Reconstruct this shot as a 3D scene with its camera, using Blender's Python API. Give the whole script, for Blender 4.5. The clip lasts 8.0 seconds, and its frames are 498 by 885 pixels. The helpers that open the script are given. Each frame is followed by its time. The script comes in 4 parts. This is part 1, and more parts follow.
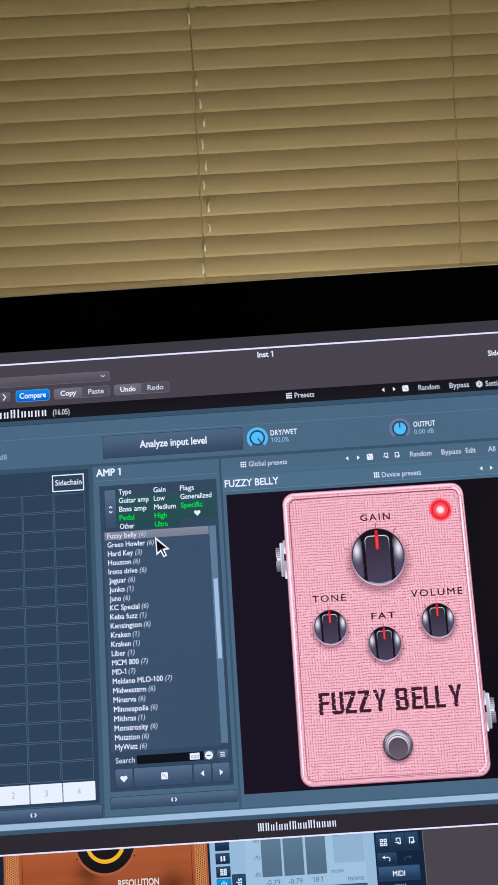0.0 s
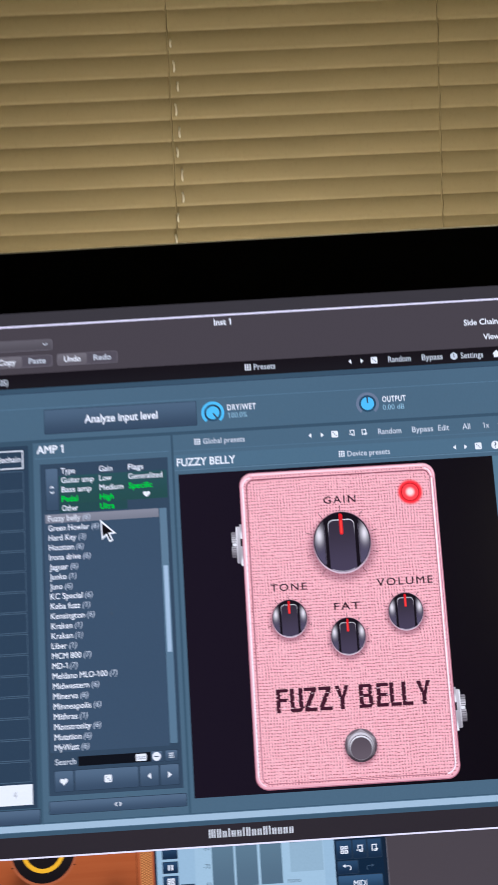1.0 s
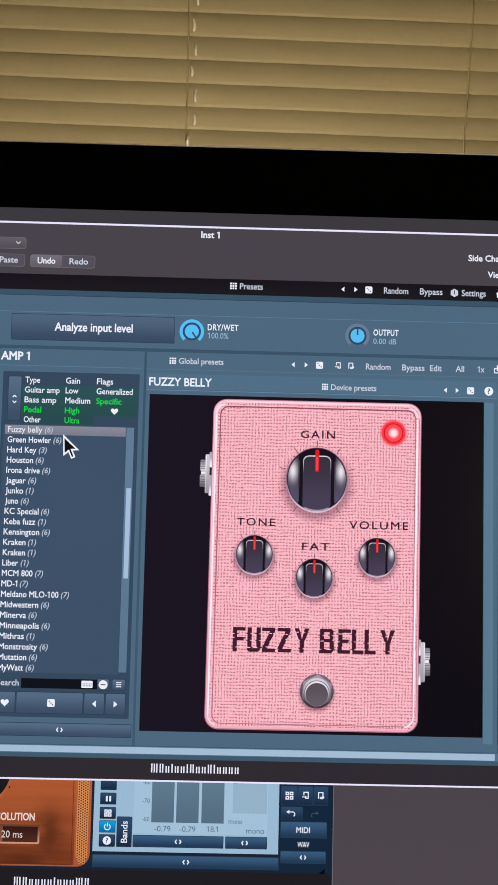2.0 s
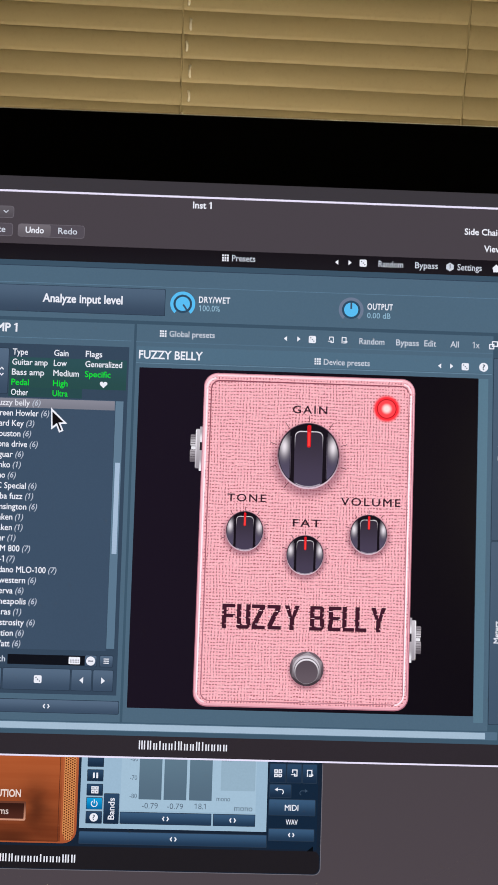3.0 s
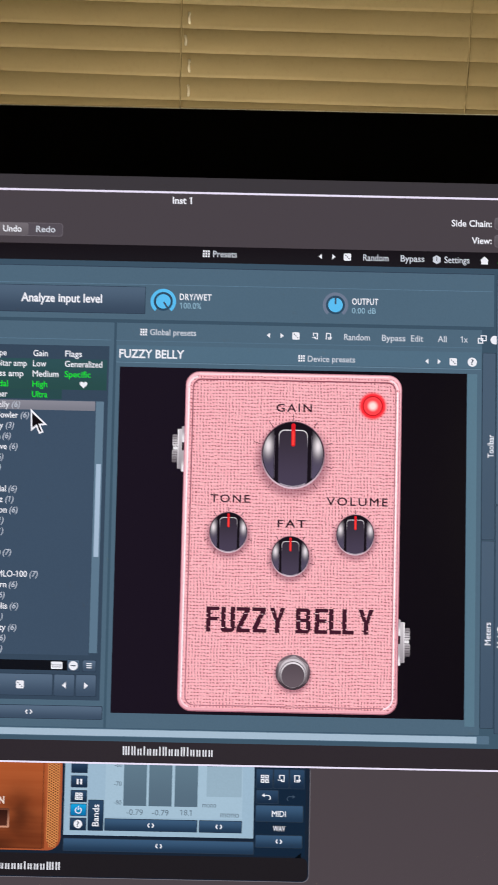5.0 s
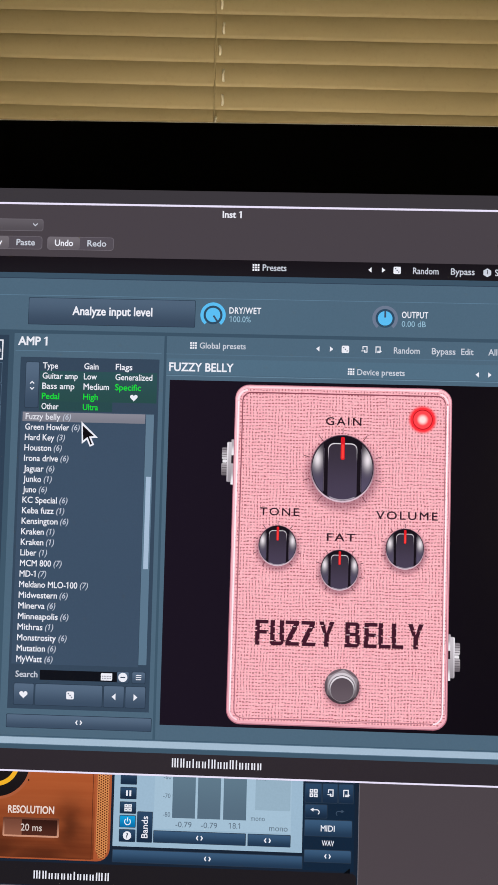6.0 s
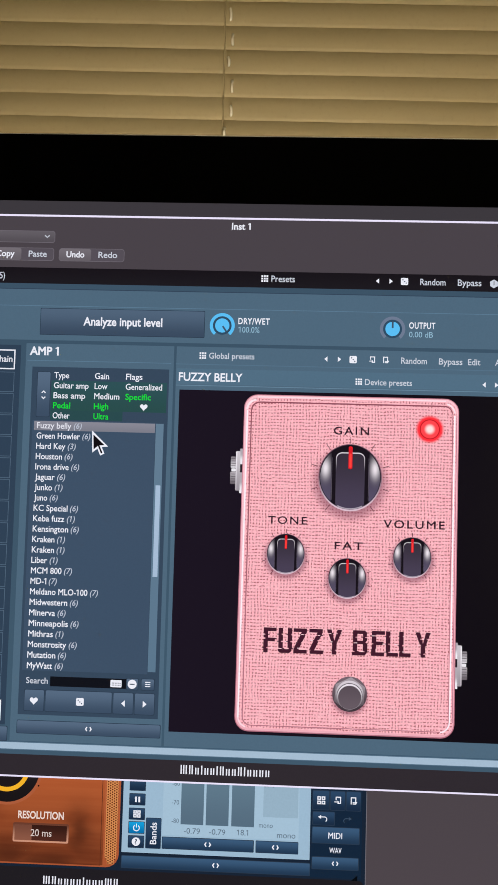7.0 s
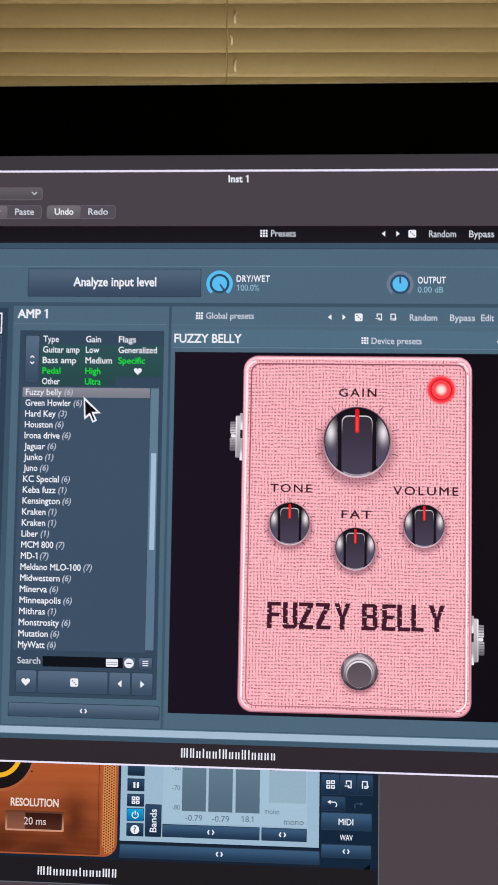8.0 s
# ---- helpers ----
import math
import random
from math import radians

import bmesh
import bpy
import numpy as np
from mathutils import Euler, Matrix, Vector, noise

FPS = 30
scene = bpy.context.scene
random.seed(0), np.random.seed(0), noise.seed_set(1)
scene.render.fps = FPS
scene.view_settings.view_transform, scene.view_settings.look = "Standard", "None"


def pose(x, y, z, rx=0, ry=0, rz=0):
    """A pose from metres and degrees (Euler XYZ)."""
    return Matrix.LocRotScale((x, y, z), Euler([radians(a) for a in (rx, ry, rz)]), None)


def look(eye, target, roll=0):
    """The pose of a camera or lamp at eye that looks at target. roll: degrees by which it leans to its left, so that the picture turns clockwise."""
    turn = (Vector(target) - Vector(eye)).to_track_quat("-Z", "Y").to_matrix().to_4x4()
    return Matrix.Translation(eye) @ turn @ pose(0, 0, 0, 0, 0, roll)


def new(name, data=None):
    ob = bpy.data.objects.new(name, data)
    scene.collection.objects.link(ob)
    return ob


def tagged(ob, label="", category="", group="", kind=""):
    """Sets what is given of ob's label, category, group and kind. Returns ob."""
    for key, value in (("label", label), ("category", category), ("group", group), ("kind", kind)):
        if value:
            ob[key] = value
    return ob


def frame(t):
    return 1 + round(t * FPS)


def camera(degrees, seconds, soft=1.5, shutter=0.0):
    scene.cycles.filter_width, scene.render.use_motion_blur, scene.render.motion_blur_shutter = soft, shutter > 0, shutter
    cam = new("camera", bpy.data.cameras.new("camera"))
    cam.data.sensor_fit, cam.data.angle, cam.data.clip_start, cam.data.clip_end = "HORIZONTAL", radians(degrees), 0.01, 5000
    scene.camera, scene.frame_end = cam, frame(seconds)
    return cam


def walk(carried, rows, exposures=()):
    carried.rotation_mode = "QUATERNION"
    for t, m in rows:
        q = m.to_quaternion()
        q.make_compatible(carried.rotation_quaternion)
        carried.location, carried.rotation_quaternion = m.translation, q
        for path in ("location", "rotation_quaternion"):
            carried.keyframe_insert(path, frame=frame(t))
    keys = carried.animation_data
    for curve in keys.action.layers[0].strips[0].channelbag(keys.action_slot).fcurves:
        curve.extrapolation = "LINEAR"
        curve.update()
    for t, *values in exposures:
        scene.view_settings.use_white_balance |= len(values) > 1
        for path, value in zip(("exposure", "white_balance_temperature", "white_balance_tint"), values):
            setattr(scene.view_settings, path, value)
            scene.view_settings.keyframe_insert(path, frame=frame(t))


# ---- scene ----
cam = camera(33.0, 8.0, soft=1.35, shutter=0.3)
PATH = [
    (0, (0.00895, -0.40739, 1.21138), (0.00569, 0.59105, 1.15575), -3.779),
    (0.5, (0.01496, -0.40316, 1.21153), (0.01987, 0.59535, 1.15742), -4.018),
    (0.7, (0.01672, -0.40066, 1.20819), (0.02394, 0.59781, 1.15374), -4.116),
    (1, (0.02251, -0.37607, 1.20632), (0.03389, 0.62074, 1.12731), -3.385),
    (1.1, (0.02755, -0.36252, 1.20275), (0.04033, 0.63306, 1.10966), -2.138),
    (1.2, (0.03116, -0.35270, 1.19911), (0.04170, 0.64099, 1.08741), -0.895),
    (1.3, (0.02871, -0.35001, 1.19687), (0.03765, 0.64175, 1.06907), 0.396),
    (1.5, (0.02534, -0.35208, 1.19250), (0.03545, 0.63916, 1.06082), 1.127),
    (1.7, (0.02903, -0.35518, 1.19496), (0.03930, 0.63569, 1.06054), 1.243),
    (2.8, (0.03371, -0.35604, 1.19422), (0.05343, 0.63171, 1.03946), 2.032),
    (3, (0.03313, -0.35138, 1.19043), (0.05336, 0.63589, 1.03268), 1.997),
    (3.5, (0.03298, -0.34659, 1.18813), (0.05601, 0.64035, 1.02868), 2.264),
    (4, (0.04164, -0.33968, 1.18594), (0.06342, 0.64644, 1.02135), 2.101),
    (4.5, (0.04886, -0.34098, 1.18782), (0.06359, 0.64507, 1.02199), 1.685),
    (5, (0.04618, -0.34463, 1.19122), (0.04708, 0.64191, 1.02771), 1.200),
    (5.2, (0.04113, -0.34793, 1.19454), (0.01861, 0.63890, 1.03439), 0.996),
    (6.3, (0.03509, -0.34408, 1.19423), (0.00718, 0.64318, 1.03757), 1.121),
    (6.5, (0.03448, -0.34423, 1.19429), (0.00425, 0.64347, 1.04087), 1.104),
    (7, (0.03549, -0.34799, 1.19547), (-0.00016, 0.64010, 1.04577), 1.137),
    (7.5, (0.03097, -0.34378, 1.19110), (-0.01276, 0.64438, 1.04404), 1.011),
    (8, (0.03960, -0.33154, 1.17973), (-0.01110, 0.65578, 1.02925), 0.268),
]
TONES = [(0.0, 0.05, 5750, 11.5), (1.0, 0.09, 5780, 11.5), (1.5, 0.04, 5950, 11.5), (3.0, 0.03, 6250, 11.5), (5.0, 0.03, 6400, 11.5), (6.5, 0.03, 6300, 11.5), (8.0, 0.03, 6300, 11.5)]
walk(cam, [(t, look(eye, target, roll)) for t, eye, target, roll in PATH], TONES)

# ---- world and light: night outside, two warm lamps added out of view ----
world = bpy.data.worlds.new("night")
scene.world = world
world.use_nodes = True
world.node_tree.nodes["Background"].inputs[0].default_value = (0.012, 0.016, 0.03, 1)
world.node_tree.nodes["Background"].inputs[1].default_value = 0.3

LAMP = (0.80, -1.35)  # place of the added standing lamp, unseen behind the camera
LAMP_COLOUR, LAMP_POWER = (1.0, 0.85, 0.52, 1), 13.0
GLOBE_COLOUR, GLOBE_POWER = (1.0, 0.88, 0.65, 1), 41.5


# ---- materials ----
def lin(c):
    """Linear colour from display values of 0 to 255."""
    return tuple((v / 255 / 12.92) if v / 255 <= 0.04045 else ((v / 255 + 0.055) / 1.055) ** 2.4 for v in c) + (1.0,)


class Nodes:
    """A small helper to write node trees."""

    def __init__(self, name, rough=0.5, metal=0.0, spec=0.5):
        self.mat = bpy.data.materials.new(name)
        self.mat.use_nodes = True
        self.tree = self.mat.node_tree
        self.bsdf = self.tree.nodes["Principled BSDF"]
        self.bsdf.inputs["Roughness"].default_value = rough
        self.bsdf.inputs["Metallic"].default_value = metal
        self.bsdf.inputs["Specular IOR Level"].default_value = spec

    def node(self, kind):
        return self.tree.nodes.new(kind)

    def plug(self, a, socket):
        if isinstance(a, (int, float)):
            socket.default_value = a
        elif isinstance(a, tuple):
            socket.default_value = a
        else:
            self.tree.links.new(a, socket)

    def m(self, op, a, b=0.0, clamp=False):
        n = self.node("ShaderNodeMath")
        n.operation, n.use_clamp = op, clamp
        self.plug(a, n.inputs[0])
        self.plug(b, n.inputs[1])
        return n.outputs[0]

    def mix(self, f, a, b):
        n = self.node("ShaderNodeMix")
        n.data_type = "RGBA"
        self.plug(f, n.inputs[0])
        self.plug(a, n.inputs[6])
        self.plug(b, n.inputs[7])
        return n.outputs[2]

    def gen(self):
        """Place in the box of the mesh, -1 to 1: across and up."""
        c, s = self.node("ShaderNodeTexCoord"), self.node("ShaderNodeSeparateXYZ")
        self.tree.links.new(c.outputs["Generated"], s.inputs[0])
        return [self.m("MULTIPLY_ADD", s.outputs[0], 2.0), self.m("MULTIPLY_ADD", s.outputs[2], 2.0)]

    def place(self):
        n = self.node("ShaderNodeNewGeometry")
        return n.outputs["Position"]

    def noise(self, vec, scale, detail=2.0, rough=0.5, stretch=(1, 1, 1), shift=(0, 0, 0)):
        mp, n = self.node("ShaderNodeMapping"), self.node("ShaderNodeTexNoise")
        mp.inputs["Scale"].default_value, mp.inputs["Location"].default_value = stretch, shift
        n.inputs["Scale"].default_value, n.inputs["Detail"].default_value, n.inputs["Roughness"].default_value = scale, detail, rough
        self.tree.links.new(vec, mp.inputs[0])
        self.tree.links.new(mp.outputs[0], n.inputs["Vector"])
        return n.outputs["Fac"]

    def span(self, v, a, b, c=0.0, d=1.0):
        n = self.node("ShaderNodeMapRange")
        n.interpolation_type = "SMOOTHSTEP"
        self.plug(v, n.inputs[0])
        for k, x in enumerate((a, b, c, d)):
            n.inputs[k + 1].default_value = x
        return n.outputs[0]

    def bump(self, h, strength, far):
        n = self.node("ShaderNodeBump")
        n.inputs["Strength"].default_value, n.inputs["Distance"].default_value = strength, far
        self.tree.links.new(h, n.inputs["Height"])
        self.tree.links.new(n.outputs[0], self.bsdf.inputs["Normal"])

    def glow(self, colour):
        """What the display shows: it gives off its own light behind glass."""
        self.bsdf.inputs["Base Color"].default_value = (0.0008, 0.0008, 0.001, 1)
        self.plug(colour, self.bsdf.inputs["Emission Color"])
        self.bsdf.inputs["Emission Strength"].default_value = 1.0
        return self.mat


def signed(n):
    """gen() with the offset put in."""
    x, y = n.gen()
    for s in (x, y):
        s.node.inputs[2].default_value = -1.0
    return x, y


LIT = {}


def lit(r, g, b):
    """Display colour: lit pixels, very slightly uneven over the panel."""
    key = (r, g, b)
    if key not in LIT:
        n = Nodes("pixels_%d_%d_%d" % key, rough=0.22, spec=0.03)
        f = n.noise(n.place(), 14.0, 2.0)
        fine = n.noise(n.place(), 1400.0, 1.0)
        k = n.m("ADD", n.m("MULTIPLY", f, 0.10), n.m("MULTIPLY", fine, 0.10))
        c = lin(key)
        dim, more = tuple(v * 0.88 for v in c[:3]) + (1.0,), tuple(v * 1.08 for v in c[:3]) + (1.0,)
        LIT[key] = n.glow(n.mix(n.m("MULTIPLY", k, 5.0), dim, more))
    return LIT[key]


def graded(top, bottom):
    """Display colour that runs from top to bottom of a piece."""
    key = ("grade", top, bottom)
    if key not in LIT:
        n = Nodes("graded_pixels", rough=0.22, spec=0.03)
        x, y = signed(n)
        LIT[key] = n.glow(n.mix(n.span(y, -1.0, 1.0), lin(bottom), lin(top)))
    return LIT[key]


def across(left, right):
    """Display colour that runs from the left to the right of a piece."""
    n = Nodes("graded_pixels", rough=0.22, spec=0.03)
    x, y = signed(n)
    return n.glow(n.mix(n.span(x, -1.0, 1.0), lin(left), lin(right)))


def linen(n):
    """The coarse pink weave of the pictured pedal: short dark threads both ways."""
    p = n.place()
    xyz = n.node("ShaderNodeSeparateXYZ")
    n.tree.links.new(p, xyz.inputs[0])
    sway = n.m("ADD", n.m("MULTIPLY", n.noise(p, 60.0, 2.0), 9.0), n.m("MULTIPLY", n.noise(p, 520.0, 1.0), 3.6))
    bob = n.m("ADD", n.m("MULTIPLY", n.noise(p, 70.0, 2.0, 0.5, (1, 1, 1), (5.0, 0, 1.0)), 8.0), n.m("MULTIPLY", n.noise(p, 450.0, 1.0, 0.5, (1, 1, 1), (2.0, 0, 4.0)), 3.8))
    rows = n.m("SINE", n.m("ADD", n.m("MULTIPLY", xyz.outputs[2], 5000.0), sway))
    cols = n.m("SINE", n.m("ADD", n.m("MULTIPLY", xyz.outputs[0], 5100.0), bob))
    patch = n.noise(p, 170.0, 2.0, 0.6, (1, 1, 1), (9.0, 0, 2.0))
    here = n.noise(p, 700.0, 1.0, 0.5, (1, 1, 1), (3.1, 0, 7.7))
    a = n.m("MULTIPLY", n.span(rows, 0.25, 0.75), n.span(cols, -0.75, -0.30))
    b = n.m("MULTIPLY", n.span(cols, 0.30, 0.80), n.span(rows, -0.70, -0.25))
    turn = n.span(patch, 0.50, 0.58)
    k = n.m("ADD", n.m("MULTIPLY", a, n.m("SUBTRACT", 1.0, turn)), n.m("MULTIPLY", b, turn))
    snag = n.noise(p, 1150.0, 1.0, 0.5, (1, 1, 1), (6.3, 0, 1.9))
    k = n.m("MULTIPLY", k, n.span(here, 0.34, 0.48, 0.45, 1.0))
    k = n.m("MULTIPLY", k, n.span(snag, 0.32, 0.46, 0.35, 1.0))
    light = n.mix(n.span(n.noise(p, 1200.0, 2.0), 0.35, 0.65), lin((247, 174, 182)), lin((255, 189, 195)))
    return n.mix(n.m("MULTIPLY", k, 0.92, True), light, lin((160, 84, 88)))


def pedal_face():
    n = Nodes("pink_weave_pixels", rough=0.22, spec=0.03)
    return n.glow(linen(n))


def pedal_shade(reach):
    """The weave with the soft shade that is drawn under a knob."""
    n = Nodes("shaded_weave_pixels", rough=0.22, spec=0.03)
    x, y = signed(n)
    r = n.m("SQRT", n.m("ADD", n.m("MULTIPLY", x, x), n.m("MULTIPLY", y, y)))
    return n.glow(n.mix(n.span(r, reach, 1.0, 0.62, 0.0), linen(n), lin((120, 62, 84))))


def knob_side(out):
    """Side of a knob: a pale light high up that fades to dark violet. out: -1 or 1, where its round edge lies."""
    n = Nodes("knob_pixels", rough=0.22, spec=0.03)
    x, y = signed(n)
    ax = n.m("DIVIDE", n.m("SUBTRACT", n.m("MULTIPLY", x, float(out)), 0.05), 0.78)
    ay = n.m("DIVIDE", n.m("SUBTRACT", y, 0.36), 0.37)
    g = n.m("POWER", 2.718, n.m("MULTIPLY", n.m("ADD", n.m("MULTIPLY", ax, ax), n.m("MULTIPLY", ay, ay)), -1.0))
    base = n.mix(n.span(y, -1.0, 0.9), lin((86, 78, 100)), lin((50, 42, 53)))
    return n.glow(n.mix(n.m("MULTIPLY", g, 0.95), base, lin((240, 230, 233))))


def grip_rim():
    """Pale line round the head of a grip, which is lost in the dark further down."""
    n = Nodes("grip_pixels", rough=0.22, spec=0.03)
    x, y = signed(n)
    return n.glow(n.mix(n.span(y, 0.30, 0.98), lin((66, 58, 74)), lin((222, 214, 220))))


def knob_rim():
    n = Nodes("knob_rim_pixels", rough=0.22, spec=0.03)
    x, y = signed(n)
    return n.glow(n.mix(n.span(y, -1.0, 0.25), lin((216, 190, 202)), lin((112, 80, 94))))


def led_glow():
    n = Nodes("red_light_pixels", rough=0.22, spec=0.03)
    x, y = signed(n)
    r = n.m("SQRT", n.m("ADD", n.m("MULTIPLY", x, x), n.m("MULTIPLY", y, y)))
    halo = n.mix(n.span(r, 0.62, 0.86), lin((255, 48, 58)), linen(n))
    core = n.mix(n.span(r, 0.10, 0.36), lin((255, 226, 220)), lin((255, 70, 76)))
    ring = n.mix(n.span(r, 0.50, 0.52), core, lin((190, 14, 24)))
    ring = n.mix(n.span(r, 0.545, 0.565), ring, halo)
    return n.glow(ring)


def copper():
    n = Nodes("copper_pixels", rough=0.22, spec=0.03)
    p = n.place()
    f = n.noise(p, 60.0, 4.0, 0.65, (0.14, 1, 3.5))
    x, y = signed(n)
    base = n.mix(n.span(y, -1.0, 1.0), lin((112, 51, 27)), lin((170, 84, 44)))
    sheen = n.mix(n.m("MULTIPLY", n.span(f, 0.35, 0.7), 0.16), base, lin((204, 114, 66)))
    drift = n.m("MULTIPLY", n.m("SUBTRACT", n.noise(p, 90.0, 3.0, 0.6, (0.5, 1, 1)), 0.5), 0.35)
    dark = 0.0
    for cx, cy, rx, ry in ((0.74, -0.30, 0.13, 0.50), (0.04, -0.85, 0.30, 0.40), (0.45, -0.95, 0.25, 0.22), (-0.15, 0.35, 0.14, 0.40)):  # dark reflections painted into the drawn metal
        ax = n.m("DIVIDE", n.m("SUBTRACT", n.m("ADD", x, drift), cx), rx)
        ay = n.m("DIVIDE", n.m("SUBTRACT", y, cy), ry)
        g = n.m("POWER", 2.718, n.m("MULTIPLY", n.m("ADD", n.m("MULTIPLY", ax, ax), n.m("MULTIPLY", ay, ay)), -1.0))
        dark = n.m("MAXIMUM", g, dark)
    return n.glow(n.mix(n.m("MULTIPLY", dark, 0.72), sheen, lin((70, 32, 19))))


def grille():
    n = Nodes("grille_pixels", rough=0.22, spec=0.03)
    xyz = n.node("ShaderNodeSeparateXYZ")
    n.tree.links.new(n.place(), xyz.inputs[0])
    waves = []
    for turn in (0, 60, 120):
        c, w = math.cos(radians(turn)), math.sin(radians(turn))
        waves.append(n.m("COSINE", n.m("ADD", n.m("MULTIPLY", xyz.outputs[0], 7600.0 * c), n.m("MULTIPLY", xyz.outputs[2], 7600.0 * w))))
    hole = n.m("ADD", n.m("ADD", waves[0], waves[1]), waves[2])
    return n.glow(n.mix(n.span(hole, -0.3, 0.9), lin((214, 138, 80)), lin((92, 44, 22))))


def plated(dark, light, bands):
    """Drawn chrome: bright and dark bands."""
    n = Nodes("chrome_pixels", rough=0.22, spec=0.03)
    x, y = signed(n)
    w = n.m("SINE", n.m("MULTIPLY", y, bands))
    return n.glow(n.mix(n.span(w, -0.8, 0.9), lin(dark), lin(light)))


def slat_material():
    n = Nodes("slat_enamel", rough=0.6, spec=0.22)
    p = n.place()
    f = n.noise(p, 5.0, 3.0, 0.6, (0.5, 1, 3))
    dust = n.noise(p, 220.0, 3.0, 0.65)
    info = n.node("ShaderNodeObjectInfo")
    c = n.mix(n.span(f, 0.3, 0.7), (0.35, 0.284, 0.160, 1), (0.40, 0.326, 0.188, 1))
    c = n.mix(n.m("MULTIPLY", n.span(dust, 0.52, 0.75), 0.22), c, (0.265, 0.207, 0.122, 1))
    c = n.mix(n.m("MULTIPLY", info.outputs["Random"], 0.12), c, (0.32, 0.257, 0.148, 1))
    n.plug(c, n.bsdf.inputs["Base Color"])
    n.plug(n.span(dust, 0.3, 0.7, 0.52, 0.68), n.bsdf.inputs["Roughness"])
    n.bump(n.noise(p, 60.0, 2.0, 0.5, (0.2, 1, 1)), 0.12, 0.001)
    return n.mat


def plain(name, colour, rough, metal=0.0, scale=40.0, spread=0.12, spec=0.5, relief=0.08):
    n = Nodes(name, rough, metal, spec)
    p = n.place()
    f, g = n.noise(p, scale, 4.0, 0.6), n.noise(p, scale * 0.08, 2.0)
    dim = tuple(v * (1 - spread) for v in colour) + (1.0,)
    more = tuple(min(1.0, v * (1 + spread)) for v in colour) + (1.0,)
    n.plug(n.mix(n.span(n.m("ADD", n.m("MULTIPLY", f, 0.5), n.m("MULTIPLY", g, 0.5)), 0.35, 0.65), dim, more), n.bsdf.inputs["Base Color"])
    n.plug(n.span(f, 0.3, 0.7, max(0.02, rough - 0.06), min(1.0, rough + 0.08)), n.bsdf.inputs["Roughness"])
    if relief:
        n.bump(f, relief, 0.002)
    return n.mat


def wood_material():
    n = Nodes("desk_wood", 0.4)
    f = n.noise(n.place(), 9.0, 5.0, 0.6, (0.4, 6, 6))
    n.plug(n.mix(n.span(f, 0.3, 0.7), (0.10, 0.055, 0.03, 1), (0.20, 0.115, 0.06, 1)), n.bsdf.inputs["Base Color"])
    n.bump(f, 0.15, 0.001)
    return n.mat


def glass_material():
    n = Nodes("window_glass", 0.02)
    n.bsdf.inputs["Transmission Weight"].default_value = 1.0
    n.bsdf.inputs["IOR"].default_value = 1.5
    return n.mat


SLAT = slat_material()
CORD = plain("white_cord", (0.76, 0.71, 0.60), 0.7, scale=900, spread=0.08)
STRING = plain("ladder_string", (0.37, 0.30, 0.17), 0.8, scale=900, spread=0.1)
WALL = plain("wall_paint", (0.62, 0.58, 0.50), 0.85, scale=120, spread=0.05)
CEILING = plain("ceiling_paint", (0.75, 0.74, 0.71), 0.9, scale=90, spread=0.04)
CARPET = plain("carpet", (0.16, 0.14, 0.12), 0.95, scale=300, spread=0.25, relief=0.4)
FRAME = plain("window_frame_paint", (0.74, 0.73, 0.69), 0.45, scale=80, spread=0.05)
GLASS = glass_material()
WOOD = wood_material()
STEEL = plain("dark_steel", (0.08, 0.08, 0.085), 0.45, 0.8, scale=200)
ALU = plain("brushed_aluminium", (0.66, 0.66, 0.67), 0.34, 1.0, scale=400, spread=0.05)
BEZEL = plain("black_glass", (0.0008, 0.0008, 0.001), 0.06, spec=0.012, scale=30, spread=0.3, relief=0)
PANEL = plain("dark_panel", (0.0008, 0.0008, 0.001), 0.2, spec=0.03, scale=30, spread=0.3, relief=0)
# glowing shades of the two added, unseen lamps
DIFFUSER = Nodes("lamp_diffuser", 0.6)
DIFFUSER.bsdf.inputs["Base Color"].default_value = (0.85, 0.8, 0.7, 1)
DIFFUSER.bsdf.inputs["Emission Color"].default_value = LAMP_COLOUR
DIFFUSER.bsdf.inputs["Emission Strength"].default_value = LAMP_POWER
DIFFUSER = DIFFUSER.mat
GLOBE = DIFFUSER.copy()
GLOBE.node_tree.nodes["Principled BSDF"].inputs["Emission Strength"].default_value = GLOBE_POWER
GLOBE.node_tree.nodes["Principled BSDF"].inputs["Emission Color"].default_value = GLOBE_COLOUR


# ---- mesh helpers ----
def part(name, bm, material, parent=None, label="", smooth=False):
    """Links a bmesh as one mesh object, under a thing or a part where one is given."""
    me = bpy.data.meshes.new(name)
    if smooth:
        for f in bm.faces:
            f.smooth = True
    bm.to_mesh(me)
    bm.free()
    me.materials.append(material)
    ob = new(name, me)
    ob.parent = parent
    return tagged(ob, label)


def box(x0, y0, z0, x1, y1, z1, bevel=0.0, bm=None, segments=2):
    own = bm is None
    bm = bmesh.new() if own else bm
    got = bmesh.ops.create_cube(bm, size=1.0)["verts"]
    for v in got:
        v.co = ((x0 + x1) / 2 + v.co.x * (x1 - x0), (y0 + y1) / 2 + v.co.y * (y1 - y0), (z0 + z1) / 2 + v.co.z * (z1 - z0))
    if bevel:
        edges = list({e for v in got for e in v.link_edges})
        bmesh.ops.bevel(bm, geom=edges, offset=bevel, segments=segments, profile=0.5, affect="EDGES")
    return bm


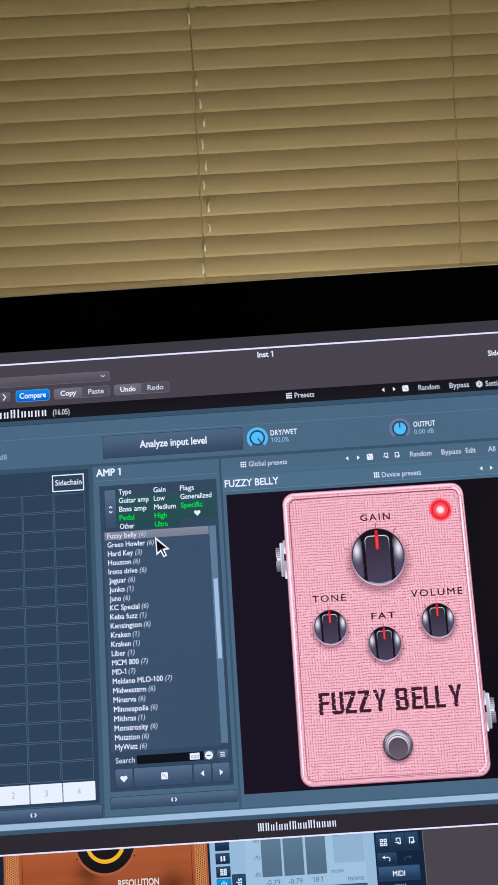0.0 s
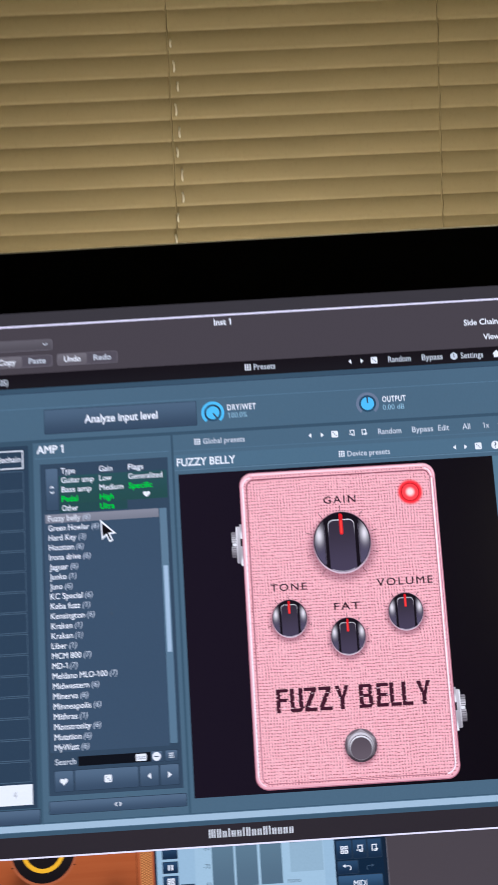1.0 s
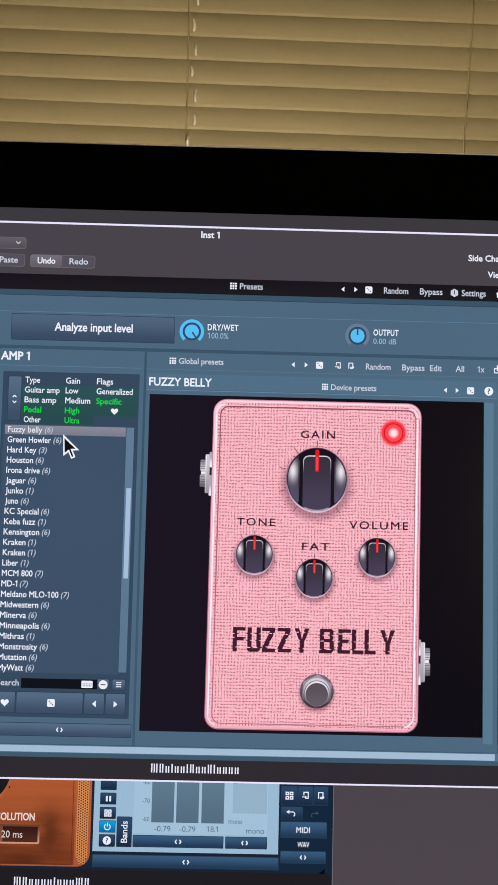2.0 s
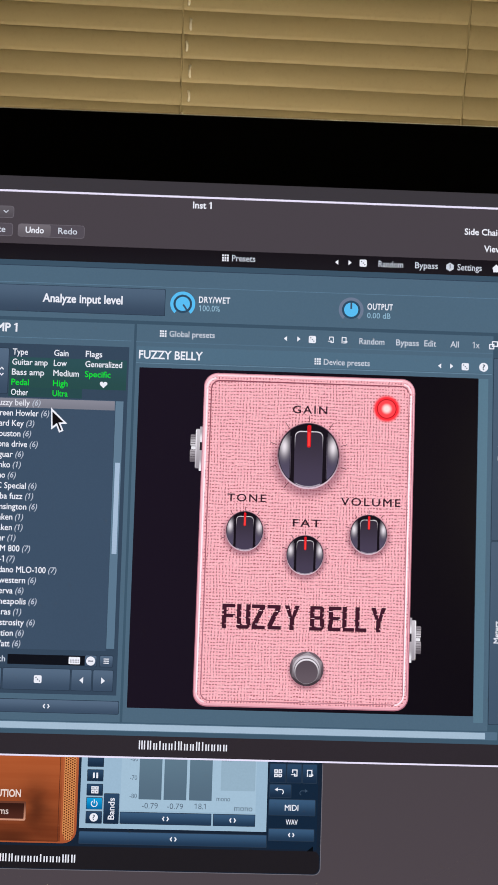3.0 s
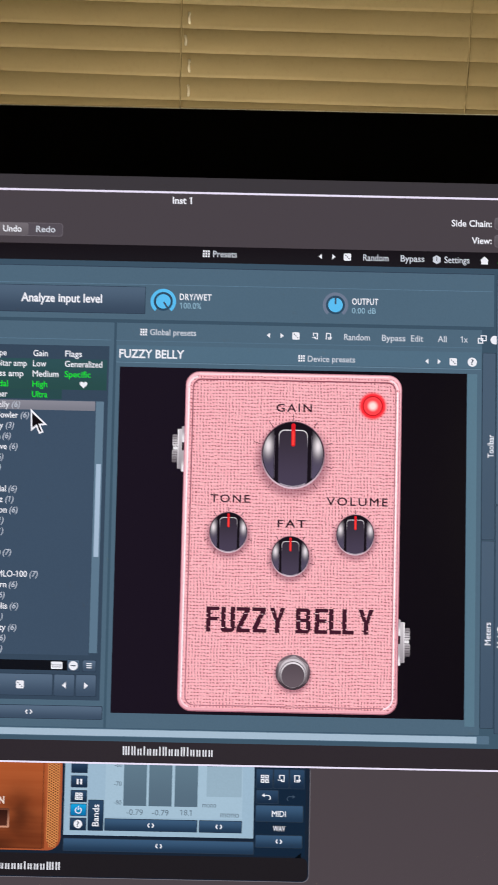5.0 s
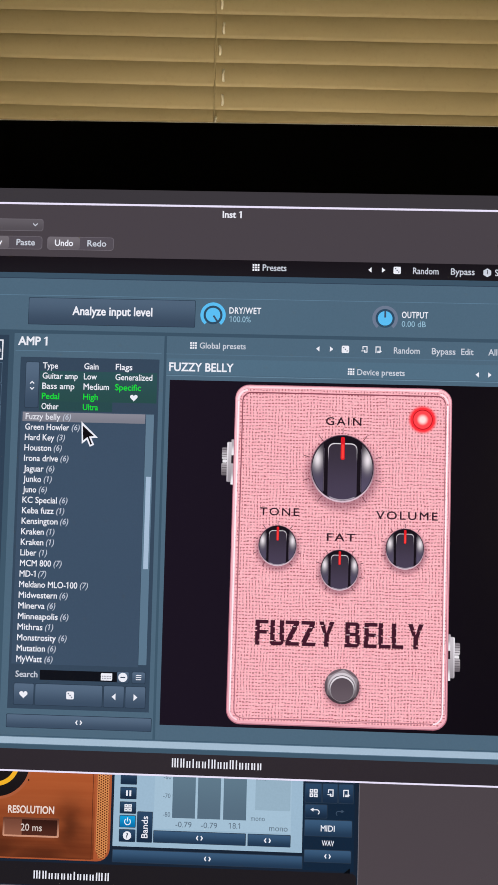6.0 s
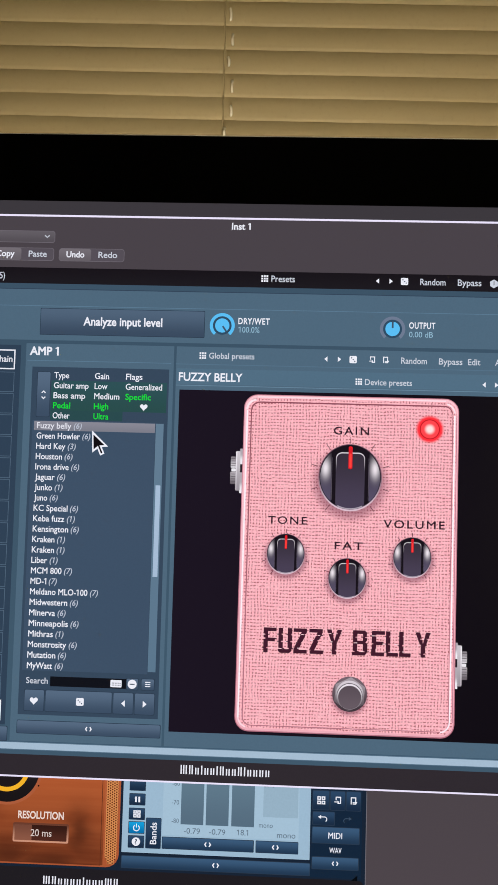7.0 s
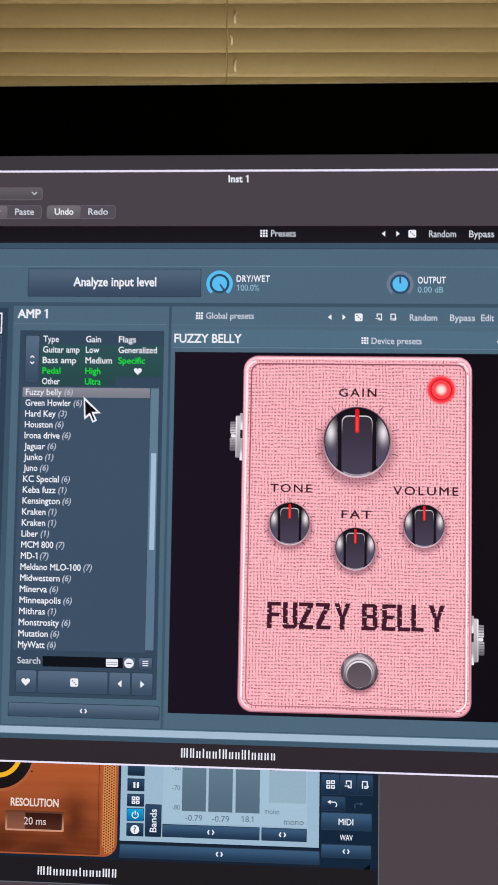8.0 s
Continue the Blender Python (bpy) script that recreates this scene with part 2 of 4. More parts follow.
def outline(x0, z0, x1, z1, r, steps=6):
    """A rounded rectangle as a ring of points, anticlockwise."""
    pts = []
    for cx, cz, a in ((x1 - r, z1 - r, 0), (x0 + r, z1 - r, 90), (x0 + r, z0 + r, 180), (x1 - r, z0 + r, 270)):
        for k in range(steps + 1 if r else 1):
            w = radians(a + 90 * k / steps)
            pts.append((cx + r * math.cos(w), cz + r * math.sin(w)))
    return pts


def tube(points, radius, sides=8, bm=None):
    """A round cord along points."""
    bm = bmesh.new() if bm is None else bm
    rings = []
    for k, p in enumerate(points):
        a, b = Vector(points[max(0, k - 1)]), Vector(points[min(len(points) - 1, k + 1)])
        turn = (b - a).to_track_quat("Z", "X")
        rings.append([bm.verts.new(Vector(p) + turn @ Vector((radius * math.cos(2 * math.pi * s / sides), radius * math.sin(2 * math.pi * s / sides), 0))) for s in range(sides)])
    for a, b in zip(rings, rings[1:]):
        for s in range(sides):
            bm.faces.new((a[s], a[(s + 1) % sides], b[(s + 1) % sides], b[s]))
    bm.faces.new(rings[0][::-1])
    bm.faces.new(rings[-1])
    return bm


def thing(name, m, label, category, group="", kind=""):
    ob = new(name)
    ob.matrix_world = m
    return tagged(ob, label, category, group, kind)


# ---- the room ----
X0, X1, Y0, YW, TOP = -2.0, 2.2, -2.9, 0.602, 2.5
WIN = (-0.40, 0.95, 0.64, 1.98)


def setting(name, bm, material, label, category):
    return tagged(part(name, bm, material), label, category, kind="structure")


setting("floor", box(X0 - 0.1, Y0 - 0.1, -0.06, X1 + 0.1, YW + 0.14, 0.0), CARPET, "dark grey-brown carpet floor of the room", "floor")
setting("ceiling", box(X0 - 0.1, Y0 - 0.1, TOP, X1 + 0.1, YW + 0.14, TOP + 0.08), CEILING, "plain white painted room ceiling", "ceiling")
setting("wall_west", box(X0 - 0.1, Y0 - 0.1, 0, X0, YW + 0.14, TOP), WALL, "plain cream painted side wall", "wall")
setting("wall_east", box(X1, Y0 - 0.1, 0, X1 + 0.1, YW + 0.14, TOP), WALL, "plain cream painted side wall", "wall")
setting("wall_south", box(X0, Y0 - 0.1, 0, X1, Y0, TOP), WALL, "plain cream painted back wall", "wall")
north = bmesh.new()
for a in ((X0, 0, WIN[0], TOP), (WIN[2], 0, X1, TOP), (WIN[0], 0, WIN[2], WIN[1]), (WIN[0], WIN[3], WIN[2], TOP)):
    box(a[0], YW, a[1], a[2], YW + 0.14, a[3], bm=north)
setting("wall_north", north, WALL, "cream painted wall with a window opening", "wall")

window = thing("window_1", pose(0, 0, 0), "white framed window, dark at night behind a blind", "window", kind="structure")
fr = bmesh.new()
for a in ((WIN[0], WIN[1], WIN[0] + 0.05, WIN[3]), (WIN[2] - 0.05, WIN[1], WIN[2], WIN[3]), (WIN[0] + 0.05, WIN[1], WIN[2] - 0.05, WIN[1] + 0.05), (WIN[0] + 0.05, WIN[3] - 0.05, WIN[2] - 0.05, WIN[3])):
    box(a[0], YW + 0.07, a[1], a[2], YW + 0.12, a[3], 0.004, bm=fr)
part("window_frame", fr, FRAME, window)
part("pane", box(WIN[0] + 0.05, YW + 0.09, WIN[1] + 0.05, WIN[2] - 0.05, YW + 0.096, WIN[3] - 0.05), GLASS, window)
part("window_sill", box(WIN[0] - 0.02, YW - 0.02, WIN[1] - 0.025, WIN[2] + 0.02, YW + 0.07, WIN[1] - 0.003, 0.004), FRAME, window)

# added standing lamp, never in view behind the camera, for the blind's warm light
lamp = thing("added_floor_lamp", pose(LAMP[0], LAMP[1], 0), "unseen standing lamp with a glowing cream drum shade, added to light the blind", "lamp")
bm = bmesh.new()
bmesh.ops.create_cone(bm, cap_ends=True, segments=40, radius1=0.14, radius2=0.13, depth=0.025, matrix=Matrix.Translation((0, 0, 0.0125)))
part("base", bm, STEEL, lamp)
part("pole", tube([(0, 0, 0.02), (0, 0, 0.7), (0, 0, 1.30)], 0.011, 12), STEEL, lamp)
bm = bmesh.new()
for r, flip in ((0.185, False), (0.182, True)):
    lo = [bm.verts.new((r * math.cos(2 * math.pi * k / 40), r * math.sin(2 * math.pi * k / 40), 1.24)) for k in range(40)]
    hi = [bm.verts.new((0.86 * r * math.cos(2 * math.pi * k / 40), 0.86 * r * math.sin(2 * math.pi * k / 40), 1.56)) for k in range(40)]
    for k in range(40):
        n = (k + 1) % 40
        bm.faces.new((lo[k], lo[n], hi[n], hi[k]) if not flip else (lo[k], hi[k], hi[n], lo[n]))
part("shade", bm, DIFFUSER, lamp, "glowing cream fabric shade of the added standing lamp")

# added globe lamp, hidden on the desk behind the monitor, lights the blind from below
globe = thing("added_table_lamp", pose(0.01, 0.275, 0.76), "small glowing globe lamp on the desk, unseen, added to light the blind", "lamp")
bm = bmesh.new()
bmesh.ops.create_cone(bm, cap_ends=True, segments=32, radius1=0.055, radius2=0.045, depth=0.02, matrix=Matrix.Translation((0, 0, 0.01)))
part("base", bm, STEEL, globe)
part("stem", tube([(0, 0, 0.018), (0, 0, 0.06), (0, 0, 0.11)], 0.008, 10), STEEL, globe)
bm = bmesh.new()
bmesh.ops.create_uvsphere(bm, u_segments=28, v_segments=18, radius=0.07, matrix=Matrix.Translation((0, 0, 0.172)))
part("shade", bm, GLOBE, globe, "glowing warm white glass globe of the added lamp", smooth=True)

# ---- the blind ----
PITCH, BLIND_Y, LINE0, SLOPE = 0.02342, 0.575, 1.6082, -0.0113
blind = thing("window_blind", pose(0, BLIND_Y, LINE0, 0, math.degrees(-SLOPE), 0), "closed cream metal venetian blind in warm lamp light", "blind")
BX0, BX1, WIDE, LEAN = -0.37, 0.61, 0.0262, radians(3.7)


def slat_mesh(bend, nick=False):
    """One curved slat. Its lower front edge lies at the origin; the top leans back."""
    bm = bmesh.new()
    steps, cols = 8, 12
    front, back = [], []
    for side, off in ((front, 0.0), (back, 0.0003)):
        for c in range(cols + 1):
            x = BX0 + (BX1 - BX0) * c / cols
            row = []
            for k in range(steps + 1):
                s = k / steps
                bow = -0.0028 * 4 * s * (1 - s)
                w = s * WIDE
                yy = w * math.sin(LEAN) + (bow + off) * math.cos(LEAN) + bend * math.sin(c * 1.7 + bend * 9000) * 0.6
                zz = w * math.cos(LEAN) - (bow + off) * math.sin(LEAN) + bend * math.sin(c * 0.9 + bend * 5000)
                row.append(bm.verts.new((x, yy, zz)))
            side.append(row)
    for c in range(cols):
        for k in range(steps):
            f = bm.faces.new((front[c][k], front[c + 1][k], front[c + 1][k + 1], front[c][k + 1]))
            f.smooth = True
            g = bm.faces.new((back[c][k], back[c][k + 1], back[c + 1][k + 1], back[c + 1][k]))
            g.smooth = True
        bm.faces.new((front[c][0], back[c][0], back[c + 1][0], front[c + 1][0]))
        bm.faces.new((front[c][-1], front[c + 1][-1], back[c + 1][-1], back[c][-1]))
    if nick:  # a bent tongue of metal hangs from the lower edge
        tip = [bm.verts.new((x, y, z)) for x, y, z in ((-0.0235, -0.0003, 0.0012), (-0.0095, -0.0003, 0.0012), (-0.0140, -0.0022, -0.0034), (-0.0180, -0.0024, -0.0040), (-0.0205, -0.0018, -0.0022))]
        bm.faces.new(tip)
    return bm


SLAT_MESHES = []
for bend in (0.00012, 0.00028, 0.00018, 0.00035):
    bm = slat_mesh(bend)
    me = bpy.data.meshes.new("slat")
    bm.to_mesh(me)
    bm.free()
    me.materials.append(SLAT)
    SLAT_MESHES.append(me)
bm = slat_mesh(0.0002, True)
BENT = bpy.data.meshes.new("slat")
bm.to_mesh(BENT)
bm.free()
BENT.materials.append(SLAT)
rng = random.Random(7)
LOW, HIGH = 26, -13
for k in range(HIGH, LOW):
    slat = new("slat", BENT if k == -2 else SLAT_MESHES[rng.randrange(4)])
    slat.parent = blind
    slat.matrix_basis = pose(0, rng.uniform(-0.0003, 0.0003), -PITCH * k + rng.uniform(-0.0003, 0.0003), rng.uniform(-0.6, 0.6), 0, rng.uniform(-0.03, 0.03))
part("head_rail", box(BX0, -0.012, -PITCH * HIGH + 0.012, BX1, 0.0275, -PITCH * HIGH + 0.044, 0.002), FRAME, blind)
part("bottom_rail", box(BX0, -0.004, -PITCH * LOW + 0.004, BX1, 0.020, -PITCH * LOW + 0.016, 0.003), FRAME, blind)

# ladder strings run in front of the slats; the lift cord shows at each slat's slot
for x in (-0.0295, 0.2665):
    pts = []
    for k in range(HIGH, LOW):
        for s in (0.0, 0.5):
            pts.append((x + rng.uniform(-0.0001, 0.0001), -0.0009 - (0.0017 if s else 0.0), -PITCH * (k + 1 - s)))
    pts.sort(key=lambda p: p[2])
    part("ladder_string", tube(pts, 0.0010, 8), STRING, blind, "thin tan ladder string", smooth=True)
CORD_X = {1: -0.0310, 4: -0.0262, 5: -0.0236, 6: -0.0204, 7: -0.0237, 8: -0.0212, 9: -0.0245, 10: -0.0206, 11: -0.0209, 12: -0.0275, 13: -0.0310}
for n, x in CORD_X.items():
    zc = -PITCH * (n - 2.47 + 0.04 * (n % 3))
    lean = 0.0006 if n % 2 else -0.0002
    h = 0.55 if n == 4 else 0.78 + 0.13 * ((n * 5) % 3)
    bowed = [(x - lean, 0.0002, zc + 0.0056 * h), (x - 0.7 * lean, -0.0038, zc + 0.0048 * h), (x + 0.1 * lean, -0.0045, zc + 0.0024 * h), (x + 0.6 * lean, -0.0047, zc), (x + 0.5 * lean, -0.0044, zc - 0.0024 * h), (x + 0.2 * lean, -0.0036, zc - 0.0046 * h), (x - 0.8 * lean, 0.0002, zc - 0.0052 * h)]
    part("lift_cord", tube(bowed, 0.0013, 10), CORD, blind, "white lift cord showing at a slot", smooth=True)

# ---- the desk and the monitor ----
TILT_BACK, SCREEN_TOP = 12.0, 1.24
DESK = 0.76
desk = thing("desk", pose(0.03, 0.0, 0), "dark brown wooden desk under the monitor", "desk")
part("desktop", box(-0.75, -0.42, DESK - 0.03, 0.75, 0.44, DESK, 0.03), WOOD, desk)
for sx in (-0.70, 0.70):
    for sy in (-0.37, 0.39):
        part("leg", box(sx - 0.025, sy - 0.025, 0, sx + 0.025, sy + 0.025, DESK - 0.03, 0.003), STEEL, desk)

monitor = thing("monitor", pose(0, 0, SCREEN_TOP, -TILT_BACK), "large black-bezel desktop monitor showing audio software, switched on", "monitor")
MX0, MX1 = -0.297, 0.353          # outer width
AX0, AX1, AZ = -0.270, 0.327, -0.336  # lit area
EDGE_TOP = 0.0288


def plate(ring, y0, y1, bm=None):
    """A slab with the outline ring, from y0 (front) to y1."""
    bm = bmesh.new() if bm is None else bm
    a = [bm.verts.new((x, y0, z)) for x, z in ring]
    b = [bm.verts.new((x, y1, z)) for x, z in ring]
    bm.faces.new(a)
    bm.faces.new(b[::-1])
    for k in range(len(ring)):
        n = (k + 1) % len(ring)
        bm.faces.new((a[k], b[k], b[n], a[n]))
    return bm


part("bezel", plate(outline(MX0 + 0.0008, AZ - 0.026, MX1 - 0.0008, EDGE_TOP - 0.0008, 0.008), 0.0016, 0.0050), BEZEL, monitor, "glossy black glass bezel")
part("chin", plate(outline(MX0, AZ - 0.088, MX1, AZ - 0.0262, 0.006), 0.0016, 0.0100), ALU, monitor, "plain aluminium chin")
part("rim", plate(outline(MX0, AZ - 0.0262, MX1, EDGE_TOP, 0.009), 0.0026, 0.0085), ALU, monitor, "thin aluminium edge")
shell = bmesh.new()
rings = []
for y, inset in ((0.0085, 0.001), (0.020, 0.010), (0.034, 0.045), (0.046, 0.110), (0.052, 0.170)):
    rings.append([shell.verts.new((x, y, z)) for x, z in outline(MX0 + inset, AZ - 0.088 + inset, MX1 - inset, EDGE_TOP - inset, 0.02)])
for a, b in zip(rings, rings[1:]):
    for k in range(len(a)):
        n = (k + 1) % len(a)
        shell.faces.new((a[k], b[k], b[n], a[n]))
shell.faces.new(rings[-1][::-1])
part("back_shell", shell, ALU, monitor, "bowed aluminium back", smooth=True)

stand = thing("monitor_stand", pose(0.028, 0, DESK), "aluminium monitor stand on the desk", "stand")
part("foot", box(-0.10, -0.06, 0, 0.10, 0.15, 0.006, 0.002), ALU, stand)
neck = bmesh.new()
side = [(0.142, 0.006), (0.128, 0.10), (0.075, 0.235), (0.068, 0.231), (0.120, 0.098), (0.134, 0.006)]
a = [neck.verts.new((-0.08, y, z)) for y, z in side]
b = [neck.verts.new((0.08, y, z)) for y, z in side]
neck.faces.new(a)
neck.faces.new(b[::-1])
for k in range(6):
    neck.faces.new((a[k], b[k], b[(k + 1) % 6], a[(k + 1) % 6]))
part("neck", neck, ALU, stand)

# ---- what the display shows: flat pieces in thin layers, places in mm from the top of the lit area ----
display = part("display", plate([(AX0, AZ), (AX1, AZ), (AX1, 0), (AX0, 0)], 0.0012, 0.0015), PANEL, monitor, "lit display with plug-in windows")
LAYER, BACK = 0.00006, 0.0010


def flat(name, rings, layer, material, label="", centre=None):
    """Flat pieces at a layer of the display; rings of (u, v) in mm."""
    cu, cv = centre or rings[0][0]
    bm = bmesh.new()
    for ring in rings:
        vs = [bm.verts.new(((u - cu) / 1000, 0, -(v - cv) / 1000)) for u, v in ring]
        f = bm.faces.new(vs)
        f.normal_update()
        if f.normal.y > 0:
            f.normal_flip()
    ob = part(name, bm, material, display, label)
    ob.location = (cu / 1000, BACK - LAYER * layer, -cv / 1000)
    return ob


def rect(name, u0, v0, u1, v1, layer, material, r=0.0, label=""):
    ring = [(u, v) for u, v in outline(u0, v0, u1, v1, r, 5)]
    return flat(name, [ring], layer, material, label, ((u0 + u1) / 2, (v0 + v1) / 2))


def circle(name, u, v, r, layer, material, label="", steps=48, squash=1.0):
    ring = [(u + r * math.cos(2 * math.pi * k / steps), v + squash * r * math.sin(2 * math.pi * k / steps)) for k in range(steps)]
    return flat(name, [ring], layer, material, label, (u, v))


def arc(name, u, v, r0, r1, a0, a1, layer, material, label="", steps=40):
    """A ring piece from angle a0 to a1, clockwise from the top."""
    rings = []
    for k in range(steps):
        p, q = (radians(a0 + (a1 - a0) * j / steps) for j in (k, k + 1))
        rings.append([(u + r * math.sin(w), v - r * math.cos(w)) for r, w in ((r0, p), (r1, p), (r1, q), (r0, q))])
    return flat(name, rings, layer, material, label, (u, v))


def frame_line(name, u0, v0, u1, v1, wide, layer, material):
    rings = [[(u0, v0), (u1, v0), (u1, v0 + wide), (u0, v0 + wide)], [(u0, v1 - wide), (u1, v1 - wide), (u1, v1), (u0, v1)],
             [(u0, v0 + wide), (u0 + wide, v0 + wide), (u0 + wide, v1 - wide), (u0, v1 - wide)], [(u1 - wide, v0 + wide), (u1, v0 + wide), (u1, v1 - wide), (u1 - wide, v1 - wide)]]
    return flat(name, rings, layer, material)


def letters(text, bold=0.0, gap=1.0, shear=0.0):
    """Lettering as a flat mesh. bold: a thin skirt round the strokes."""
    c = bpy.data.curves.new("letters", "FONT")
    c.body, c.space_character, c.shear = text, gap, shear
    c.resolution_u = 3
    c.bevel_depth, c.bevel_resolution = bold / 2, 0
    ob = bpy.data.objects.new("letters", c)
    me = bpy.data.meshes.new_from_object(ob)
    edges = []  # right edge and thickness of each figure one, which takes a flag
    for k in range(len(text)):
        if text[k] == "1":
            c.bevel_depth = 0.0
            c.body = text[:k + 1]
            got = bpy.data.meshes.new_from_object(ob)
            xs = [v.co.x for v in got.vertices]
            edges.append((max(xs), 0.085))
            bpy.data.meshes.remove(got)
    bpy.data.objects.remove(ob)
    bpy.data.curves.remove(c)
    for x, w in edges:
        bm = bmesh.new()
        bm.from_mesh(me)
        top = max(v.co.y for v in bm.verts if abs(v.co.x - x) < 0.12)
        flag = [(x - w - 0.19, top - 0.20), (x - w - 0.19, top - 0.11), (x - w + 0.005, top), (x - w + 0.005, top - 0.115)]
        f = bm.faces.new([bm.verts.new((a, b, 0.0)) for a, b in flag])
        f.normal_update()
        bm.to_mesh(me)
        bm.free()
    if bold:
        bm = bmesh.new()
        bm.from_mesh(me)
        bmesh.ops.remove_doubles(bm, verts=bm.verts[:], dist=0.0004)
        bm.to_mesh(me)
        bm.free()
    return me


CAP = max(v.co.y for v in letters("H").vertices)


def words(text, u0, u1, v0, v1, layer, material, bold=0.022, gap=1.0, shear=0.0, turn=0, name="caption", stretch=None):
    """Lettering whose ink runs from u0 to u1; v0 is the top of its capitals, v1 the foot line. turn: reads upwards, with u and v as a box."""
    me = letters(text, bold, gap, shear)
    xs = [v.co.x for v in me.vertices]
    lo, wide = min(xs), max(xs) - min(xs)
    cap = v1 - v0 if not turn else u1 - u0
    sy = cap / 1000 / CAP
    sx = (stretch * sy) if stretch else ((u1 - u0) if not turn else (v1 - v0)) / 1000 / wide
    for v in me.vertices:
        a, b = (v.co.x - lo) * sx, v.co.y * sy
        v.co = (a, -v.co.z * sy, b) if not turn else (-b, -v.co.z * sy, a)
    me.materials.append(material)
    ob = new(name, me)
    ob.parent = display
    ob.location = (u0 / 1000, BACK - LAYER * layer, -v1 / 1000) if not turn else (u1 / 1000, BACK - LAYER * layer, -v1 / 1000)
    return wide * sx * 1000


def blocks(pattern, u0, u1, v0, v1, layer, material):
    """A product name as plain upright bars: T tall, x low, i one bar alone."""
    strokes = {"T": 2, "x": 2, "i": 1, "W": 3}
    total = sum(strokes[c] + 0.35 for c in pattern)
    u, step = u0, (u1 - u0) / total
    for c in pattern:
        top = v0 if c != "x" else v0 + 0.26 * (v1 - v0)
        for _ in range(strokes[c]):
            rect("name_bar", u, top, u + 0.5 * step, v1, layer, material)
            u += step
        u += 0.35 * step


def triangle(u, v, w, h, layer, material, way):
    pts = {"l": [(u - w, v), (u + w, v - h), (u + w, v + h)], "r": [(u + w, v), (u - w, v - h), (u - w, v + h)], "d": [(u, v + h), (u - w, v - h), (u + w, v - h)], "u": [(u, v - h), (u - w, v + h), (u + w, v + h)]}[way]
    return flat("arrow", [pts], layer, material, centre=(u, v))


def chevrons(u, v, size, layer, material):
    """The <> sign of a fold button."""
    rings = []
    for s in (-1, 1):
        p = lambda a, b: (u + s * a * size, v + b * size)  # noqa: E731
        rings.append([p(1.45, 0), p(0.80, -0.95), p(0.40, -0.75), p(0.85, 0)])
        rings.append([p(1.45, 0), p(0.85, 0), p(0.40, 0.75), p(0.80, 0.95)])
    return flat("fold_sign", rings, layer, material, centre=(u, v))


def dice(u, v, s, layer, material, dot):
    rect("dice_sign", u - s, v - s, u + s, v + s, layer, material, 0.35 * s)
    for a, b in ((-0.45, -0.45), (0.0, 0.0), (0.45, 0.45)):
        circle("dot", u + a * s, v + b * s, 0.17 * s, layer + 1, dot, steps=10)


def grid_sign(u, v, s, layer, material):
    c = s / 3
    rings = [[(u + i * c, v + j * c), (u + (i + 0.72) * c, v + j * c), (u + (i + 0.72) * c, v + (j + 0.72) * c), (u + i * c, v + (j + 0.72) * c)] for i in range(3) for j in range(3)]
    return flat("grid_sign", rings, layer, material)


def heart(u, v, s, layer, material):
    ring = []
    for k in range(36):
        t = 2 * math.pi * k / 36
        ring.append((u + s * math.sin(t) ** 3, v - s * (13 * math.cos(t) - 5 * math.cos(2 * t) - 2 * math.cos(3 * t) - math.cos(4 * t)) / 16))
    return flat("heart_sign", [ring], layer, material, centre=(u, v))


def page_sign(u, v, s, layer, material, out):
    """A page with an arrow that goes in or out."""
    w = 0.26 * s
    rings = [[(u - 0.6 * s, v - s), (u + 0.8 * s, v - s), (u + 0.8 * s, v - s + w), (u - 0.6 * s, v - s + w)], [(u + 0.8 * s - w, v - s + w), (u + 0.8 * s, v - s + w), (u + 0.8 * s, v + 0.8 * s), (u + 0.8 * s - w, v + 0.8 * s)],
             [(u - 0.6 * s, v - s + w), (u - 0.6 * s + w, v - s + w), (u - 0.6 * s + w, v + (0.8 if out else -0.1) * s), (u - 0.6 * s, v + (0.8 if out else -0.1) * s)], [(u - 0.1 * s, v + 0.8 * s - w), (u + 0.8 * s - w, v + 0.8 * s - w), (u + 0.8 * s - w, v + 0.8 * s), (u - 0.1 * s, v + 0.8 * s)]]
    du = 0.4 * s if out else -0.4 * s
    rings += [[(u - 0.5 * s + du, v + 0.22 * s), (u + 0.3 * s + du, v + 0.22 * s), (u + 0.3 * s + du, v + 0.44 * s), (u - 0.5 * s + du, v + 0.44 * s)], [(u + 0.3 * s + du, v - 0.05 * s), (u + 0.75 * s + du, v + 0.33 * s), (u + 0.3 * s + du, v + 0.71 * s)]]
    return flat("page_sign", rings, layer, material, centre=(u, v))


WHITE, SOFT, GREEN = lit(238, 238, 244), lit(204, 208, 217), lit(30, 226, 52)
TEAL, TEAL_L, LIST, DEEP = lit(79, 104, 122), lit(96, 127, 149), lit(62, 80, 100), lit(50, 66, 84)
# the stage darkens to the right: uneven panel glow put into its colour
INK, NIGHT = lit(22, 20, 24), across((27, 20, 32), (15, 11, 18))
BUTTON = graded((86, 105, 126), (60, 77, 97))
NAVY_BUTTON = graded((58, 88, 118), (34, 56, 80))
EDGE = lit(44, 58, 74)


def button(u0, v0, u1, v1, layer, material=None, r=0.5, name="button"):
    rect("button_edge", u0 - 0.22, v0 - 0.22, u1 + 0.22, v1 + 0.22, layer - 1, EDGE, r)
    return rect(name, u0, v0, u1, v1, layer, material or BUTTON, r)


